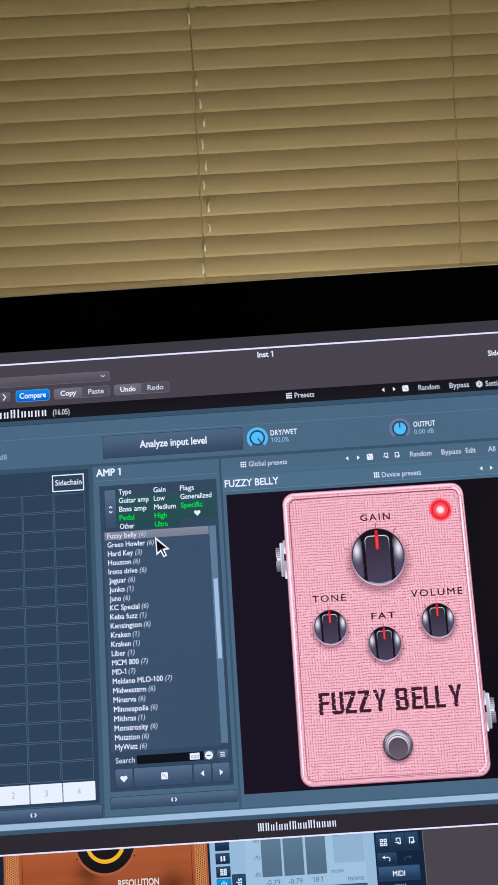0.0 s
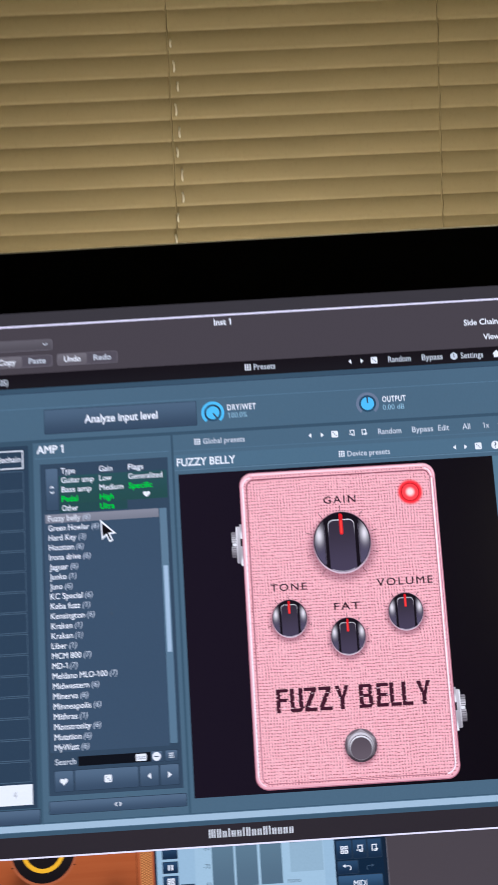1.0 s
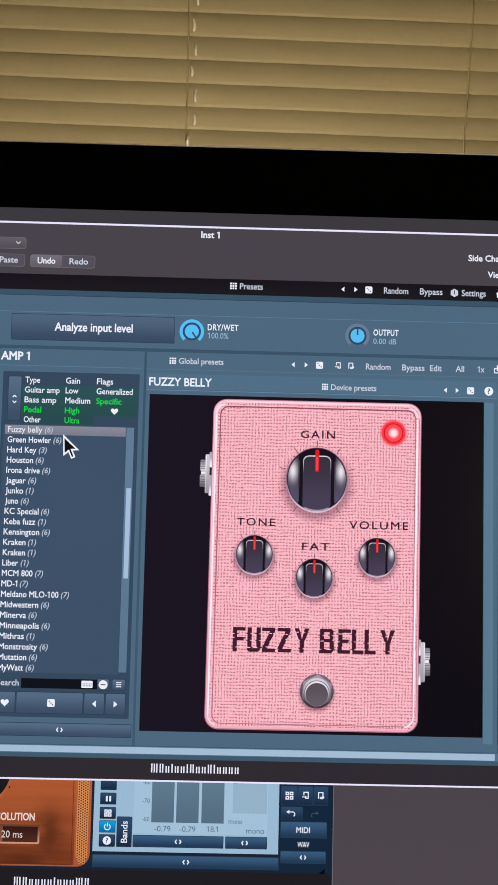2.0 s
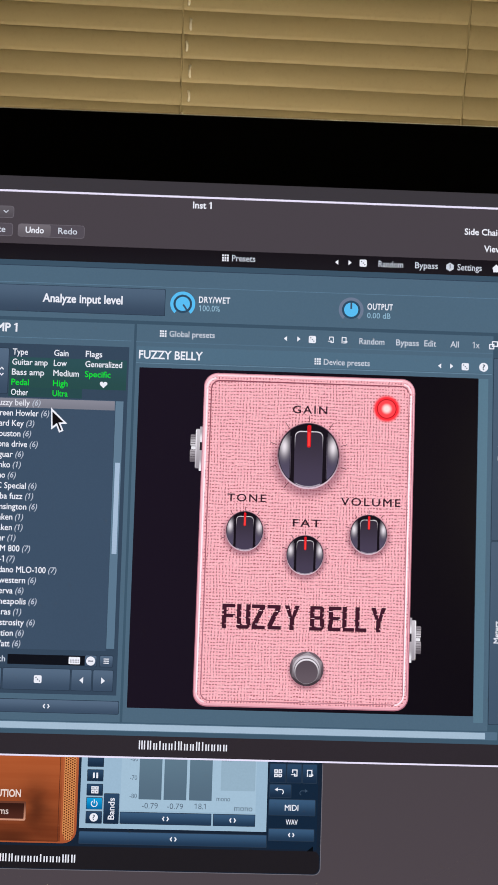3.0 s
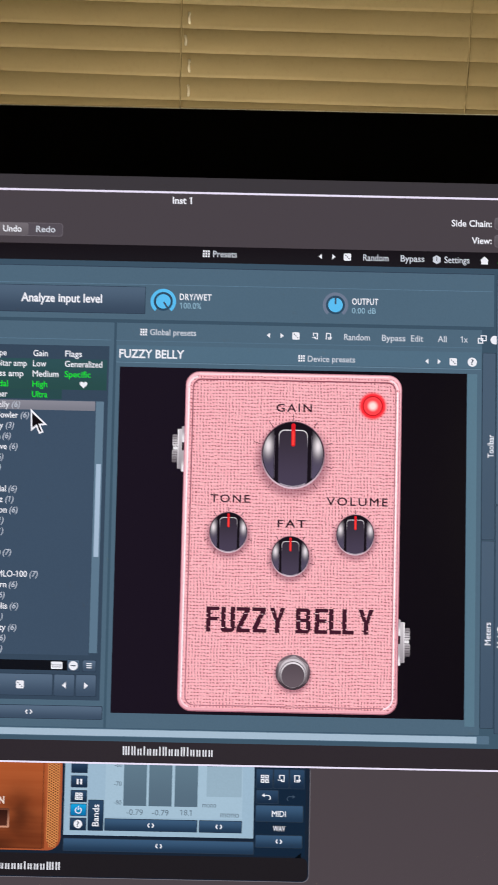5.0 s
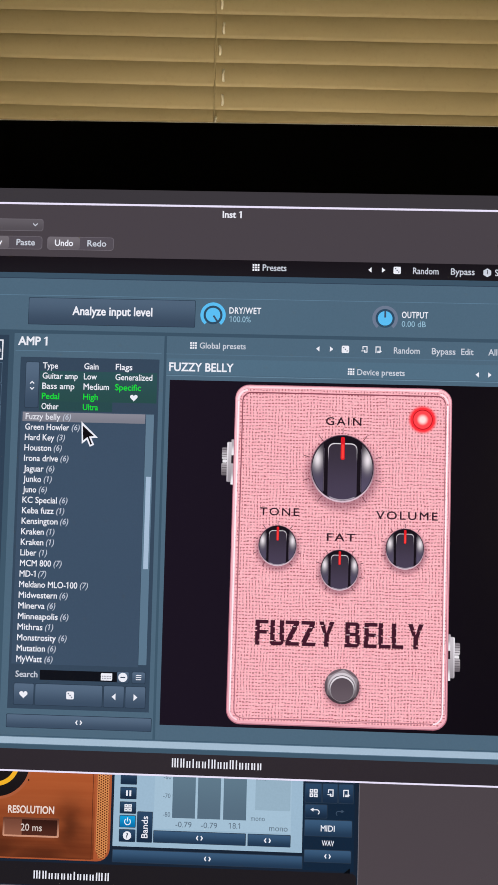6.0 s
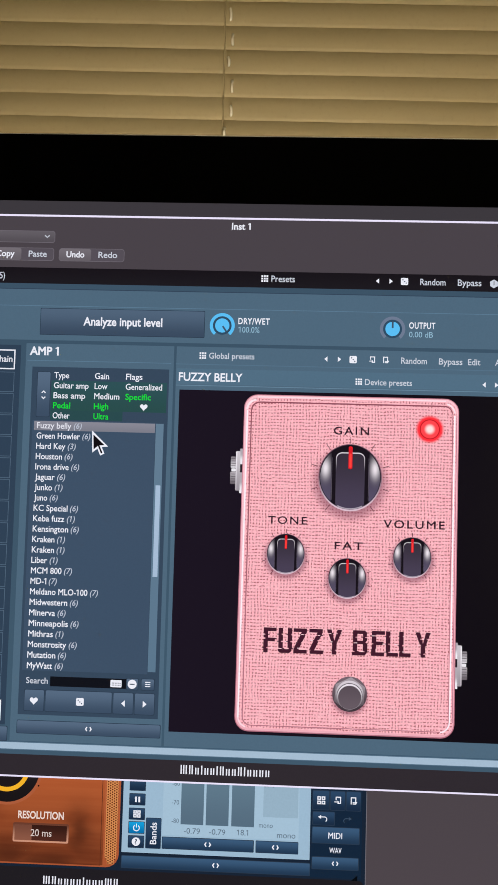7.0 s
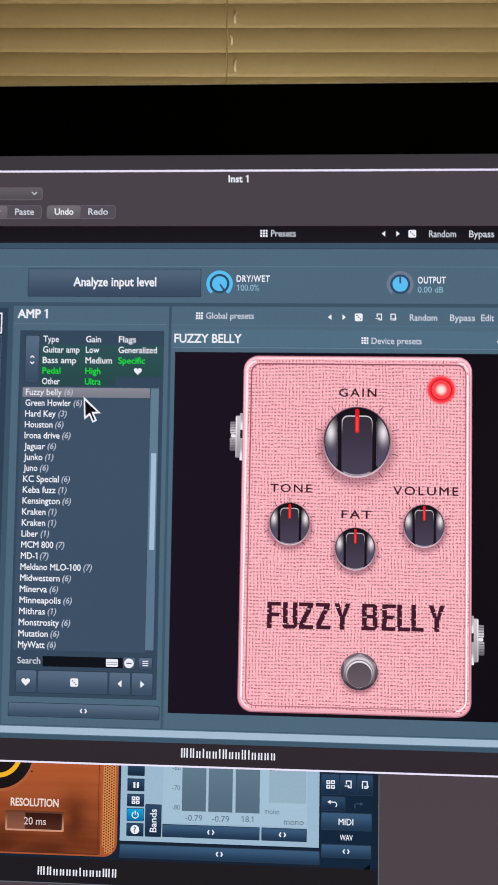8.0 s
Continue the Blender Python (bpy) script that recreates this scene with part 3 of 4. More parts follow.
# background of the studio program; the panel's viewing-angle glow is graded into its grey
rect("desktop_background", AX0 * 1000, 0, AX1 * 1000, -AZ * 1000, 0, graded((60, 56, 60), (79, 70, 74)))

# -- the lower window, partly covered --
rect("window_edge", -128.2, 228, 72.8, 272.2, 1, lit(112, 108, 114), 2.6)
rect("lower_window", -128, 227, 72.5, 271.9, 2, lit(24, 36, 52), 2.5)
rect("window_footer", -127.6, 263.0, 72.1, 271.6, 3, lit(32, 29, 33), 2.3)
blocks("WTxxxxixxxWT", -51.4, -21.5, 266.2, 269.2, 4, WHITE)
rect("amp_picture", -112.5, 222, -22.4, 262.0, 3, graded((176, 92, 54), (168, 84, 48)), 5.0)
rect("copper_panel", -105.4, 226, -28.6, 261.3, 4, copper())
frame_line("panel_line", -104.4, 224, -29.4, 261.4, 0.25, 5, lit(96, 46, 28))
GRILLE = grille()
rect("grille", -111.6, 222, -105.9, 260.8, 4, GRILLE, 3.8)
rect("grille", -27.9, 222, -23.3, 260.8, 4, GRILLE, 3.6)
circle("dial", -67.3, 225.9, 14.0, 5, lit(172, 92, 58))
circle("dial", -67.3, 225.9, 12.9, 6, graded((46, 38, 40), (24, 20, 22)))
circle("dial", -67.3, 225.9, 8.9, 7, lit(246, 180, 40))
circle("dial", -67.3, 225.9, 7.2, 8, lit(30, 24, 26))
for a in (-58, 58):
    circle("dot", -67.3 + 14.9 * math.sin(radians(a)), 225.9 + 14.9 * math.cos(radians(a)) * 0.8, 0.35, 6, lit(40, 20, 14), steps=12)
words("RESOLUTION", -62.2, -44.3, 242.0, 244.7, 6, lit(236, 216, 204), 0.05)
for u in (-92.4, -64.0):
    rect("value_box", u, 246.4, u + 21.8, 253.7, 5, graded((104, 58, 42), (204, 146, 118)), 0.6)
    rect("value_box", u + 0.7, 247.1, u + 21.1, 253.0, 6, graded((52, 26, 20), (78, 40, 30)), 0.3)
    rect("value_fill", u + 0.7, 247.1, u + 7.4, 253.0, 7, graded((116, 70, 54), (138, 86, 66)))
words("20 ms", -57.0, -48.8, 248.7, 251.3, 8, lit(220, 204, 194), 0.01)

rect("meter_panel", -21.4, 226, 51.2, 256.0, 3, lit(156, 184, 203))
rect("scale_panel", -5.8, 226, 46.8, 248.9, 4, lit(164, 191, 208))
rect("meter_area", 33.0, 226, 46.4, 240.6, 5, lit(150, 176, 192))
for u in (1.2, 10.9, 20.8):
    rect("meter_bar", u, 226, u + 8.8, 244.6, 5, graded((96, 121, 136), (86, 108, 124)))
DIM = lit(96, 113, 128)
for t, a, b, v in (("-0.79", 2.6, 8.8, 245.9), ("-0.79", 12.4, 18.6, 245.9), ("18.1", 23.0, 27.4, 245.7)):
    words(t, a, b, v, v + 2.1, 6, DIM, 0.0)
for t, a, b, v in (("-60", -2.4, 0.5, 228.4), ("-70", -2.4, 0.4, 235.5), ("-80", -2.3, 0.5, 242.5), ("33%", 33.2, 37.0, 227.6)):
    words(t, a, b, v, v + 1.7, 6, DIM, 0.0)
words("mono", 31.5, 36.8, 242.7, 244.6, 6, DIM, 0.0)
words("mono", 38.5, 45.6, 246.0, 248.2, 6, DIM, 0.0)
SQUARE = graded((44, 70, 98), (26, 44, 66))
for v0, v1, c in ((227.6, 232.4, SQUARE), (233.8, 237.9, SQUARE), (239.3, 243.4, SQUARE), (244.4, 248.6, graded((24, 156, 212), (12, 110, 166))), (249.7, 254.0, SQUARE)):
    button(-18.8, v0, -12.9, v1, 6, c, 0.3)
for u in (-16.7, -15.4):
    rect("pause_sign", u - 0.05, 234.8, u + 0.65, 236.9, 7, WHITE)
for i, j in ((0, 0), (1, 0), (0, 1), (1, 1)):
    frame_line("tile_sign", -17.2 + 1.5 * i, 240.0 + 1.45 * j, -15.9 + 1.5 * i, 241.25 + 1.45 * j, 0.42, 7, WHITE)
arc("power_sign", -15.85, 246.6, 0.95, 1.3, 35, 325, 7, WHITE)
rect("power_sign", -16.02, 245.0, -15.68, 246.5, 7, WHITE)
circle("help_sign", -15.85, 251.8, 1.6, 7, WHITE)
words("?", -16.3, -15.4, 250.8, 252.8, 8, DEEP, 0.02)
button(-12.0, 242.8, -6.4, 254.0, 6, SQUARE, 0.4)
words("Bands", -10.4, -8.0, 244.3, 252.5, 7, WHITE, turn=1)
for a, b in ((-5.6, 29.5), (30.6, 46.6)):
    button(a, 249.7, b, 253.9, 6, NAVY_BUTTON, 0.3)
    chevrons((a + b) / 2 - (0 if a < 0 else 0.6), 251.8, 0.95, 7, WHITE)
button(-21.2, 257.3, 51.3, 261.8, 5, NAVY_BUTTON, 0.4)
chevrons(15.2, 259.5, 0.95, 6, WHITE)
rect("side_panel", 51.5, 226, 71.0, 262.4, 3, lit(20, 38, 58))
for a, b in ((52.1, 58.2), (58.8, 64.3), (64.9, 70.3)):
    button(a, 229.9, b, 236.9, 5, SQUARE, 0.4)
for i, j in ((0, 0), (1, 0), (0, 1), (1, 1)):
    frame_line("tile_sign", 53.7 + 1.65 * i, 231.9 + 1.65 * j, 55.1 + 1.65 * i, 233.25 + 1.65 * j, 0.42, 6, WHITE)
page_sign(61.6, 233.3, 1.5, 6, WHITE, False)
page_sign(67.4, 233.3, 1.5, 6, WHITE, True)
button(52.2, 237.8, 60.4, 242.6, 5, SQUARE, 0.4)
arc("back_sign", 56.6, 240.5, 0.7, 1.05, 0, 150, 6, WHITE, steps=16)
rect("back_sign", 54.9, 239.45, 56.6, 239.8, 6, WHITE)
triangle(54.7, 239.62, 0.6, 0.75, 6, WHITE, "l")
FAINT = lit(62, 80, 100)
arc("forward_sign", 64.8, 240.8, 0.7, 1.0, -150, 0, 6, FAINT, steps=16)
rect("forward_sign", 64.8, 239.8, 66.2, 240.1, 6, FAINT)
triangle(66.5, 239.95, 0.55, 0.65, 6, FAINT, "r")
button(52.1, 243.5, 70.0, 249.4, 5, NAVY_BUTTON, 0.4)
words("MIDI", 58.2, 63.5, 245.4, 247.6, 6, WHITE)
words("WAV", 58.7, 63.4, 251.0, 253.0, 6, WHITE)
button(52.2, 254.7, 69.8, 259.1, 5, NAVY_BUTTON, 0.4)
chevrons(61.0, 256.9, 0.9, 6, WHITE)
flat("resize_corner", [[(69.6, 261.0), (69.6, 263.0), (67.2, 263.0)]], 5, lit(6, 10, 16))

# -- the plug-in window --
B = 9  # its lowest layer
WL, WR = -147.0, 183.0
rect("window_edge", WL - 0.4, 5.88, WR + 0.4, 229.0, B, lit(236, 228, 248), 1.2)
rect("plugin_window", WL, 6.7, WR, 228.3, B + 1, graded((73, 66, 71), (70, 62, 66)), 0.8)
rect("window_footer", WL, 220.3, WR, 228.3, B + 2, lit(48, 42, 47))
blocks("WTxixxiTxxTixxxx", 0.6, 35.8, 222.0, 225.4, B + 3, WHITE)
words("Inst 1", 14.4, 22.0, 8.2, 10.8, B + 3, WHITE, 0.05)
GREY = graded((98, 92, 97), (84, 78, 83))
ACTIVE = graded((114, 107, 112), (100, 93, 98))
DULL, KEY_EDGE = lit(86, 79, 86), lit(112, 105, 112)
rect("button_edge", -140.2, 12.6, -57.0, 17.5, B + 2, KEY_EDGE, 1.1)
rect("drop_down", -140, 12.8, -57.2, 17.3, B + 3, GREY, 1.0)
flat("chevron", [[(-61.3, 14.6), (-61.0, 14.3), (-60.2, 15.1), (-60.2, 15.6)], [(-60.2, 15.6), (-60.2, 15.1), (-59.4, 14.3), (-59.1, 14.6)]], B + 4, SOFT)
words("al", -112.3, -109.9, 13.9, 16.2, B + 4, SOFT, 0.0)
button(-118, 19.7, -104.7, 24.7, B + 3, GREY, 1.0)
flat("chevron", [[(-108.6, 20.8), (-108.2, 20.5), (-106.9, 22.2), (-107.5, 22.2)], [(-107.5, 22.2), (-106.9, 22.2), (-108.2, 23.9), (-108.6, 23.6)]], B + 4, WHITE)
rect("button_edge", -102.35, 19.3, -86.05, 25.1, B + 2, lit(98, 142, 190), 1.3)
rect("button", -102.1, 19.6, -86.3, 24.8, B + 3, graded((34, 134, 222), (20, 100, 196)), 1.2)
words("Compare", -100.5, -87.8, 20.8, 23.4, B + 4, WHITE, 0.04)
for a, m, b, s, t in ((-83.8, -70.5, -57.4, "Copy", "Paste"), (-55.0, -42.1, -28.8, "Undo", "Redo")):
    rect("button_edge", a - 0.2, 19.6, b + 0.2, 24.9, B + 2, KEY_EDGE, 1.2)
    rect("button", a, 19.8, b, 24.7, B + 3, DULL, 1.1)
    rect("button", a, 19.8, m, 24.7, B + 4, ACTIVE, 0.9)
    words(s, a + 2.9, m - 2.7, 20.9, 23.3, B + 5, WHITE, 0.04)
    words(t, m + 3.0, b - 2.7, 20.9, 23.3, B + 5, SOFT, 0.03)
words("Side Chain:", 124.6, 140.5, 15.0, 17.5, B + 3, WHITE, 0.04)
words("View:", 132.6, 140.5, 21.8, 24.3, B + 3, WHITE, 0.04)
rect("button_edge", 141.6, 13.7, 171.2, 18.5, B + 2, KEY_EDGE, 1.1)
rect("drop_down", 141.8, 13.9, 171, 18.3, B + 3, GREY, 1.0)
rect("button_edge", 141.6, 20.7, 171.2, 25.6, B + 2, KEY_EDGE, 1.1)
rect("drop_down", 141.8, 20.9, 171, 25.4, B + 3, GREY, 1.0)
words("None", 143.6, 151.2, 15.0, 17.4, B + 4, WHITE)
words("Editor", 143.6, 152.6, 22.0, 24.4, B + 4, WHITE)

rect("title_strip", WL, 27.7, WR, 34.2, B + 2, graded((24, 20, 25), (28, 25, 30)))
blocks("WTxixxiTxxTixxxx", -136, -86.8, 28.6, 32.6, B + 3, WHITE)
words("(16.05)", -84.8, -76.8, 29.8, 32.4, B + 3, SOFT)
grid_sign(26.8, 29.2, 3.0, B + 3, WHITE)
words("Presets", 30.8, 40.2, 29.3, 31.8, B + 3, SOFT)


def row_tools(ul, ur, ud, v, layer):
    triangle(ul, v, 0.65, 1.05, layer, WHITE, "l")
    triangle(ur, v, 0.65, 1.05, layer, WHITE, "r")
    dice(ud, v, 1.45, layer, WHITE, DEEP)


row_tools(73.0, 78.4, 83.7, 30.7, B + 3)
words("Random", 89.9, 99.9, 29.5, 32.0, B + 3, SOFT)
words("Bypass", 104.7, 114.0, 29.5, 32.0, B + 3, SOFT)
flat("hexagon_sign", [[(118.9 + 1.75 * math.sin(radians(60 * k)), 31.0 - 1.75 * math.cos(radians(60 * k))) for k in range(6)]], B + 3, SOFT, centre=(118.9, 31.0))
rect("mark", 118.75, 29.9, 119.05, 31.6, B + 4, INK)
words("Settings", 121.9, 131.8, 29.7, 32.2, B + 3, SOFT)
flat("home_sign", [[(137.7, 29.3), (139.5, 31.0), (135.9, 31.0)], [(136.4, 31.0), (139.0, 31.0), (139.0, 32.5), (136.4, 32.5)]], B + 3, WHITE)
words("Active", 142.9, 151.6, 29.8, 32.2, B + 3, lit(60, 220, 70))

# body of the plug-in
rect("plugin_body", WL, 34.2, WR, 220.3, B + 2, graded((60, 82, 99), (64, 88, 105)))
rect("header_panel", WL, 36.6, 141.6, 57.2, B + 3, TEAL)
rect("line", WL, 43.2, 141.0, 43.4, B + 4, TEAL_L)
rect("line", WL, 36.3, 141.6, 36.6, B + 3, DEEP)
words("0.00 dB", -117.5, -107.0, 49.9, 52.3, B + 4, lit(150, 186, 204), 0.0)
button(-61.4, 44.4, 4.5, 54.8, B + 5, graded((80, 99, 119), (58, 74, 93)), 0.4)
words("Analyze input level", -44.1, -12.3, 47.6, 50.9, B + 6, WHITE, 0.045)
BLUE, BLUE_D = lit(92, 190, 240), lit(48, 76, 98)
for cu, ring, tip in ((11.7, BLUE, 145), (79.3, lit(110, 122, 143), 0)):
    cv = 49.85
    arc("knob_ring", cu, cv, 3.75, 5.0, -140, 140, B + 4, ring)
    circle("knob_edge", cu, cv, 3.7, B + 4, BLUE_D)
    circle("knob", cu, cv, 2.85, B + 5, BLUE)
    a = radians(tip)
    sx, sy = math.sin(a), -math.cos(a)
    flat("pointer", [[(cu + sx * r + sy * w, cv + sy * r - sx * w) for r, w in ((0.3, -0.36), (2.9, -0.36), (2.9, 0.36), (0.3, 0.36))]], B + 6, lit(66, 84, 104), centre=(cu, cv))
words("DRY/WET", 18.1, 30.6, 46.7, 49.1, B + 4, WHITE, 0.04, gap=1.12)
words("100.0%", 18.2, 26.6, 50.2, 52.5, B + 4, lit(150, 188, 208), 0.0)
words("OUTPUT", 85.8, 96.1, 47.1, 49.5, B + 4, WHITE, 0.04, gap=1.1)
words("0.00 dB", 85.8, 95.2, 50.8, 53.0, B + 4, lit(150, 188, 208), 0.0)

# left grid
rect("grid_panel", WL, 59.4, -68.9, 209.2, B + 3, lit(48, 65, 83))
frame_line("sidechain_frame", -86.1, 61.3, -71.1, 69.3, 0.5, B + 4, WHITE)
words("Sidechain", -84.6, -72.2, 63.8, 66.3, B + 4, WHITE)
rows_v = [70.2 + (199.2 - 70.2) * k / 15 for k in range(16)]
for k, v in enumerate(rows_v[:-1]):
    for n in range(3):
        u = -114.9 + 14.72 * n
        frame_line("grid_cell", u, v + 0.15, u + 14.3, v + 8.25, 0.22, B + 4, lit(84, 104, 122))
for n, t in enumerate("1234"):
    u = -129.2 + 14.72 * n
    rect("number_key", u, 199.7, u + 14.3, 207.8, B + 4, lit(238, 238, 242))
    words(t, u + 6.4, u + 7.8, 202.4, 205.0, B + 5, lit(172, 172, 178), 0.0)
button(WL + 2, 209.9, -68.0, 215.3, B + 4)
chevrons(-98.6, 212.6, 1.0, B + 5, WHITE)

# browser column
rect("browser_panel", -66.8, 58.6, -7.2, 215.2, B + 3, TEAL)
words("AMP 1", -65.3, -53.6, 60.0, 63.2, B + 4, WHITE, 0.06)
rect("line", -66.2, 65.4, -8.2, 65.6, B + 4, TEAL_L)
rect("browser_frame", -64.0, 68.0, -8.9, 205.0, B + 4, lit(55, 72, 90))
rect("filter_tint", -56.0, 73.4, -9.6, 85.4, B + 5, graded((46, 80, 84), (42, 76, 74)))
rect("filter_tint", -56.0, 85.4, -27.0, 89.2, B + 5, lit(42, 74, 76))
button(-61.6, 70.1, -56.5, 88.0, B + 6)
flat("up_down_sign", [[(-59.9, 78.4), (-59.0, 77.5), (-58.1, 78.4), (-58.4, 78.7), (-59.0, 78.1), (-59.6, 78.7)], [(-59.9, 80.2), (-59.6, 79.9), (-59.0, 80.5), (-58.4, 79.9), (-58.1, 80.2), (-59.0, 81.1)]], B + 7, WHITE)
FILTERS = [("Type", -55.0, -49.0, 0, 0), ("Guitar amp", -55.0, -41.0, 1, 0), ("Bass amp", -55.0, -42.2, 2, 0), ("Pedal", -55.0, -48.1, 3, 1), ("Other", -55.0, -48.2, 4, 0),
           ("Gain", -38.6, -32.9, 0, 0), ("Low", -38.6, -33.4, 1, 0), ("Medium", -38.6, -28.5, 2, 0), ("High", -38.6, -32.8, 3, 1), ("Ultra", -38.6, -32.6, 4, 1),
           ("Flags", -26.1, -19.5, 0, 0), ("Generalized", -26.1, -11.5, 1, 0), ("Specific", -26.1, -15.9, 2, 1)]
for t, a, b, row, on in FILTERS:
    v = 70.1 + 4.03 * row
    words(t, a, b, v, v + 2.35, B + 6, GREEN if on else WHITE)
heart(-18.6, 83.3, 1.5, B + 6, WHITE)

rect("preset_list", -63.0, 89.5, -13.7, 187.9, B + 5, LIST)
rect("selected_entry", -62.3, 89.8, -13.8, 93.5, B + 6, graded((136, 135, 145), (124, 124, 134)))
rect("scroll_track", -13.5, 89.8, -10.4, 187.0, B + 6, graded((98, 123, 142), (92, 118, 138)))
rect("scroll_thumb", -12.8, 114.2, -10.9, 150.1, B + 7, lit(166, 187, 208))
PRESETS = [("Fuzzy belly", 6, 13.8), ("Green Howler", 6, 17.4), ("Hard Key", 3, 11.7), ("Houston", 6, 10.6), ("Irona drive", 6, 13.4), ("Jaguar", 6, 7.95), ("Junko", 1, 7.1), ("Juno", 6, 5.3), ("KC Special", 6, 13.6), ("Keba fuzz", 1, 12.5), ("Kensington", 6, 14.2), ("Kraken", 1, 8.9), ("Kraken", 1, 8.9),
           ("Liber", 1, 6.3), ("MCM 800", 7, 12.2), ("MD-1", 7, 6.3), ("Meldano MLO-100", 7, 22.8), ("Midwestern", 6, 15), ("Minerva", 6, 10.3), ("Minneapolis", 6, 15.6), ("Mithras", 1, 9.8), ("Monstrosity", 6, 15.2), ("Mutation", 6, 11.1), ("MyWatt", 6, 10)]
COUNT = lit(188, 194, 206)
for k, (t, n, wide) in enumerate(PRESETS):
    v = 90.35 + 4.104 * k
    words(t, -61.1, -61.1 + wide, v, v + 2.35, B + 7, WHITE if k else lit(226, 226, 232))
    words("(%d)" % n, -60.1 + wide, -56.9 + wide, v, v + 2.2, B + 7, COUNT, 0.018, shear=0.2)

words("Search", -61.2, -52.6, 190.6, 192.9, B + 5, SOFT)
rect("search_field", -51.7, 190.0, -17.6, 193.8, B + 5, lit(17, 19, 26))
rect("keyboard_sign", -27.9, 190.5, -23.5, 193.3, B + 6, WHITE, 0.3)
for r in range(2):
    for k in range(6):
        rect("key", -27.4 + 0.62 * k, 191.5 + 0.75 * r, -26.98 + 0.62 * k, 191.95 + 0.75 * r, B + 7, lit(160, 160, 168))
button(-21.6, 189.8, -17.1, 194.0, B + 6)
circle("round_sign", -19.35, 191.9, 1.75, B + 7, WHITE)
rect("minus", -20.3, 191.7, -18.4, 192.1, B + 8, DEEP)
button(-15.7, 189.8, -10.8, 194.0, B + 6)
for r in range(3):
    rect("menu_sign", -14.3, 190.8 + 0.8 * r, -12.2, 191.15 + 0.8 * r, B + 7, WHITE)
for a, b in ((-61.5, -53.9), (-53.2, -27.2), (-26.5, -18.8), (-18.1, -10.5)):
    button(a, 195.4, b, 203.4, B + 6)
heart(-57.8, 199.5, 1.6, B + 7, WHITE)
dice(-39.6, 199.4, 1.5, B + 7, WHITE, DEEP)
triangle(-22.7, 199.4, 0.75, 1.3, B + 7, WHITE, "l")
triangle(-14.2, 199.4, 0.75, 1.3, B + 7, WHITE, "r")
button(-64.0, 207.3, -7.9, 212.1, B + 5)
chevrons(-35.9, 209.7, 0.95, B + 6, WHITE)
flat("pointer_arrow", [[(-38.9, 93.1), (-38.5, 101.9), (-36.5, 100.3), (-35.3, 103.0), (-33.6, 102.2), (-34.8, 99.6), (-32.2, 99.4)]], B + 8, WHITE, "white edge of the mouse pointer")
flat("pointer_arrow", [[(-38.3, 94.7), (-38.0, 100.6), (-36.3, 99.2), (-35.0, 102.2), (-34.4, 101.9), (-35.7, 99.0), (-33.7, 98.8)]], B + 9, lit(18, 14, 18))

# device column
rect("device_panel", -6.2, 58.6, 137.0, 215.2, B + 3, TEAL)
rect("line", -6.3, 65.5, 137.0, 65.8, B + 4, lit(86, 114, 134))
rect("device_head", -6.0, 67.4, 136.6, 73.6, B + 4, lit(82, 110, 129))
rect("line", -6.0, 74.0, 136.6, 74.25, B + 4, lit(106, 136, 156))
grid_sign(3.0, 60.8, 2.9, B + 4, WHITE)
words("Global presets", 6.8, 24.9, 60.9, 63.2, B + 4, SOFT)
row_tools(53.2, 58.6, 64.0, 62.4, B + 4)
page_sign(71.5, 62.4, 1.4, B + 4, WHITE, False)
page_sign(76.6, 62.4, 1.4, B + 4, WHITE, True)
for t, a, b in (("Random", 82.9, 93.0), ("Bypass", 97.7, 106.9), ("Edit", 109.1, 113.9), ("All", 119.6, 123.1), ("1x", 128.6, 131.4)):
    words(t, a, b, 61.2, 63.6, B + 4, SOFT)
frame_line("size_sign", 135.3, 61.7, 137.4, 63.9, 0.42, B + 4, WHITE)
frame_line("size_sign", 136.4, 60.6, 138.8, 62.9, 0.42, B + 5, WHITE)
circle("round_sign", 142.0, 62.4, 1.7, B + 4, WHITE)
words("FUZZY BELLY", -5.0, 20.4, 69.1, 72.3, B + 5, WHITE, 0.04)
grid_sign(65.1, 69.9, 2.8, B + 5, WHITE)
words("Device presets", 68.8, 87.3, 70.1, 72.4, B + 5, SOFT)
row_tools(115.4, 120.3, 125.75, 71.3, B + 5)
circle("help_sign", 133.2, 71.3, 1.8, B + 5, WHITE)
words("?", 132.7, 133.7, 70.2, 72.4, B + 6, DEEP, 0.02)
rect("device_side", 131.4, 76.0, 135.2, 212.0, B + 4, lit(90, 121, 138))
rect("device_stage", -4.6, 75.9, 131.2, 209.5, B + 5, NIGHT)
rect("scroll_track", WL, 215.5, 140.9, 218.6, B + 4, lit(86, 112, 132))
rect("scroll_thumb", WL, 215.8, 136.1, 218.3, B + 5, lit(166, 188, 205))

# tabs on the right side
for u0, u1, v0, v1, c in ((137.4, 142.3, 67.7, 140.3, 0), (137.4, 142.3, 141.0, 212.4, 0), (142.9, 147.8, 37.0, 126.6, 1), (142.9, 147.8, 127.3, 214.4, 0)):
    button(u0, v0, u1, v1, B + 5, graded((88, 110, 130), (80, 102, 122)) if c else graded((74, 93, 112), (66, 85, 104)), 0.4, "tab")
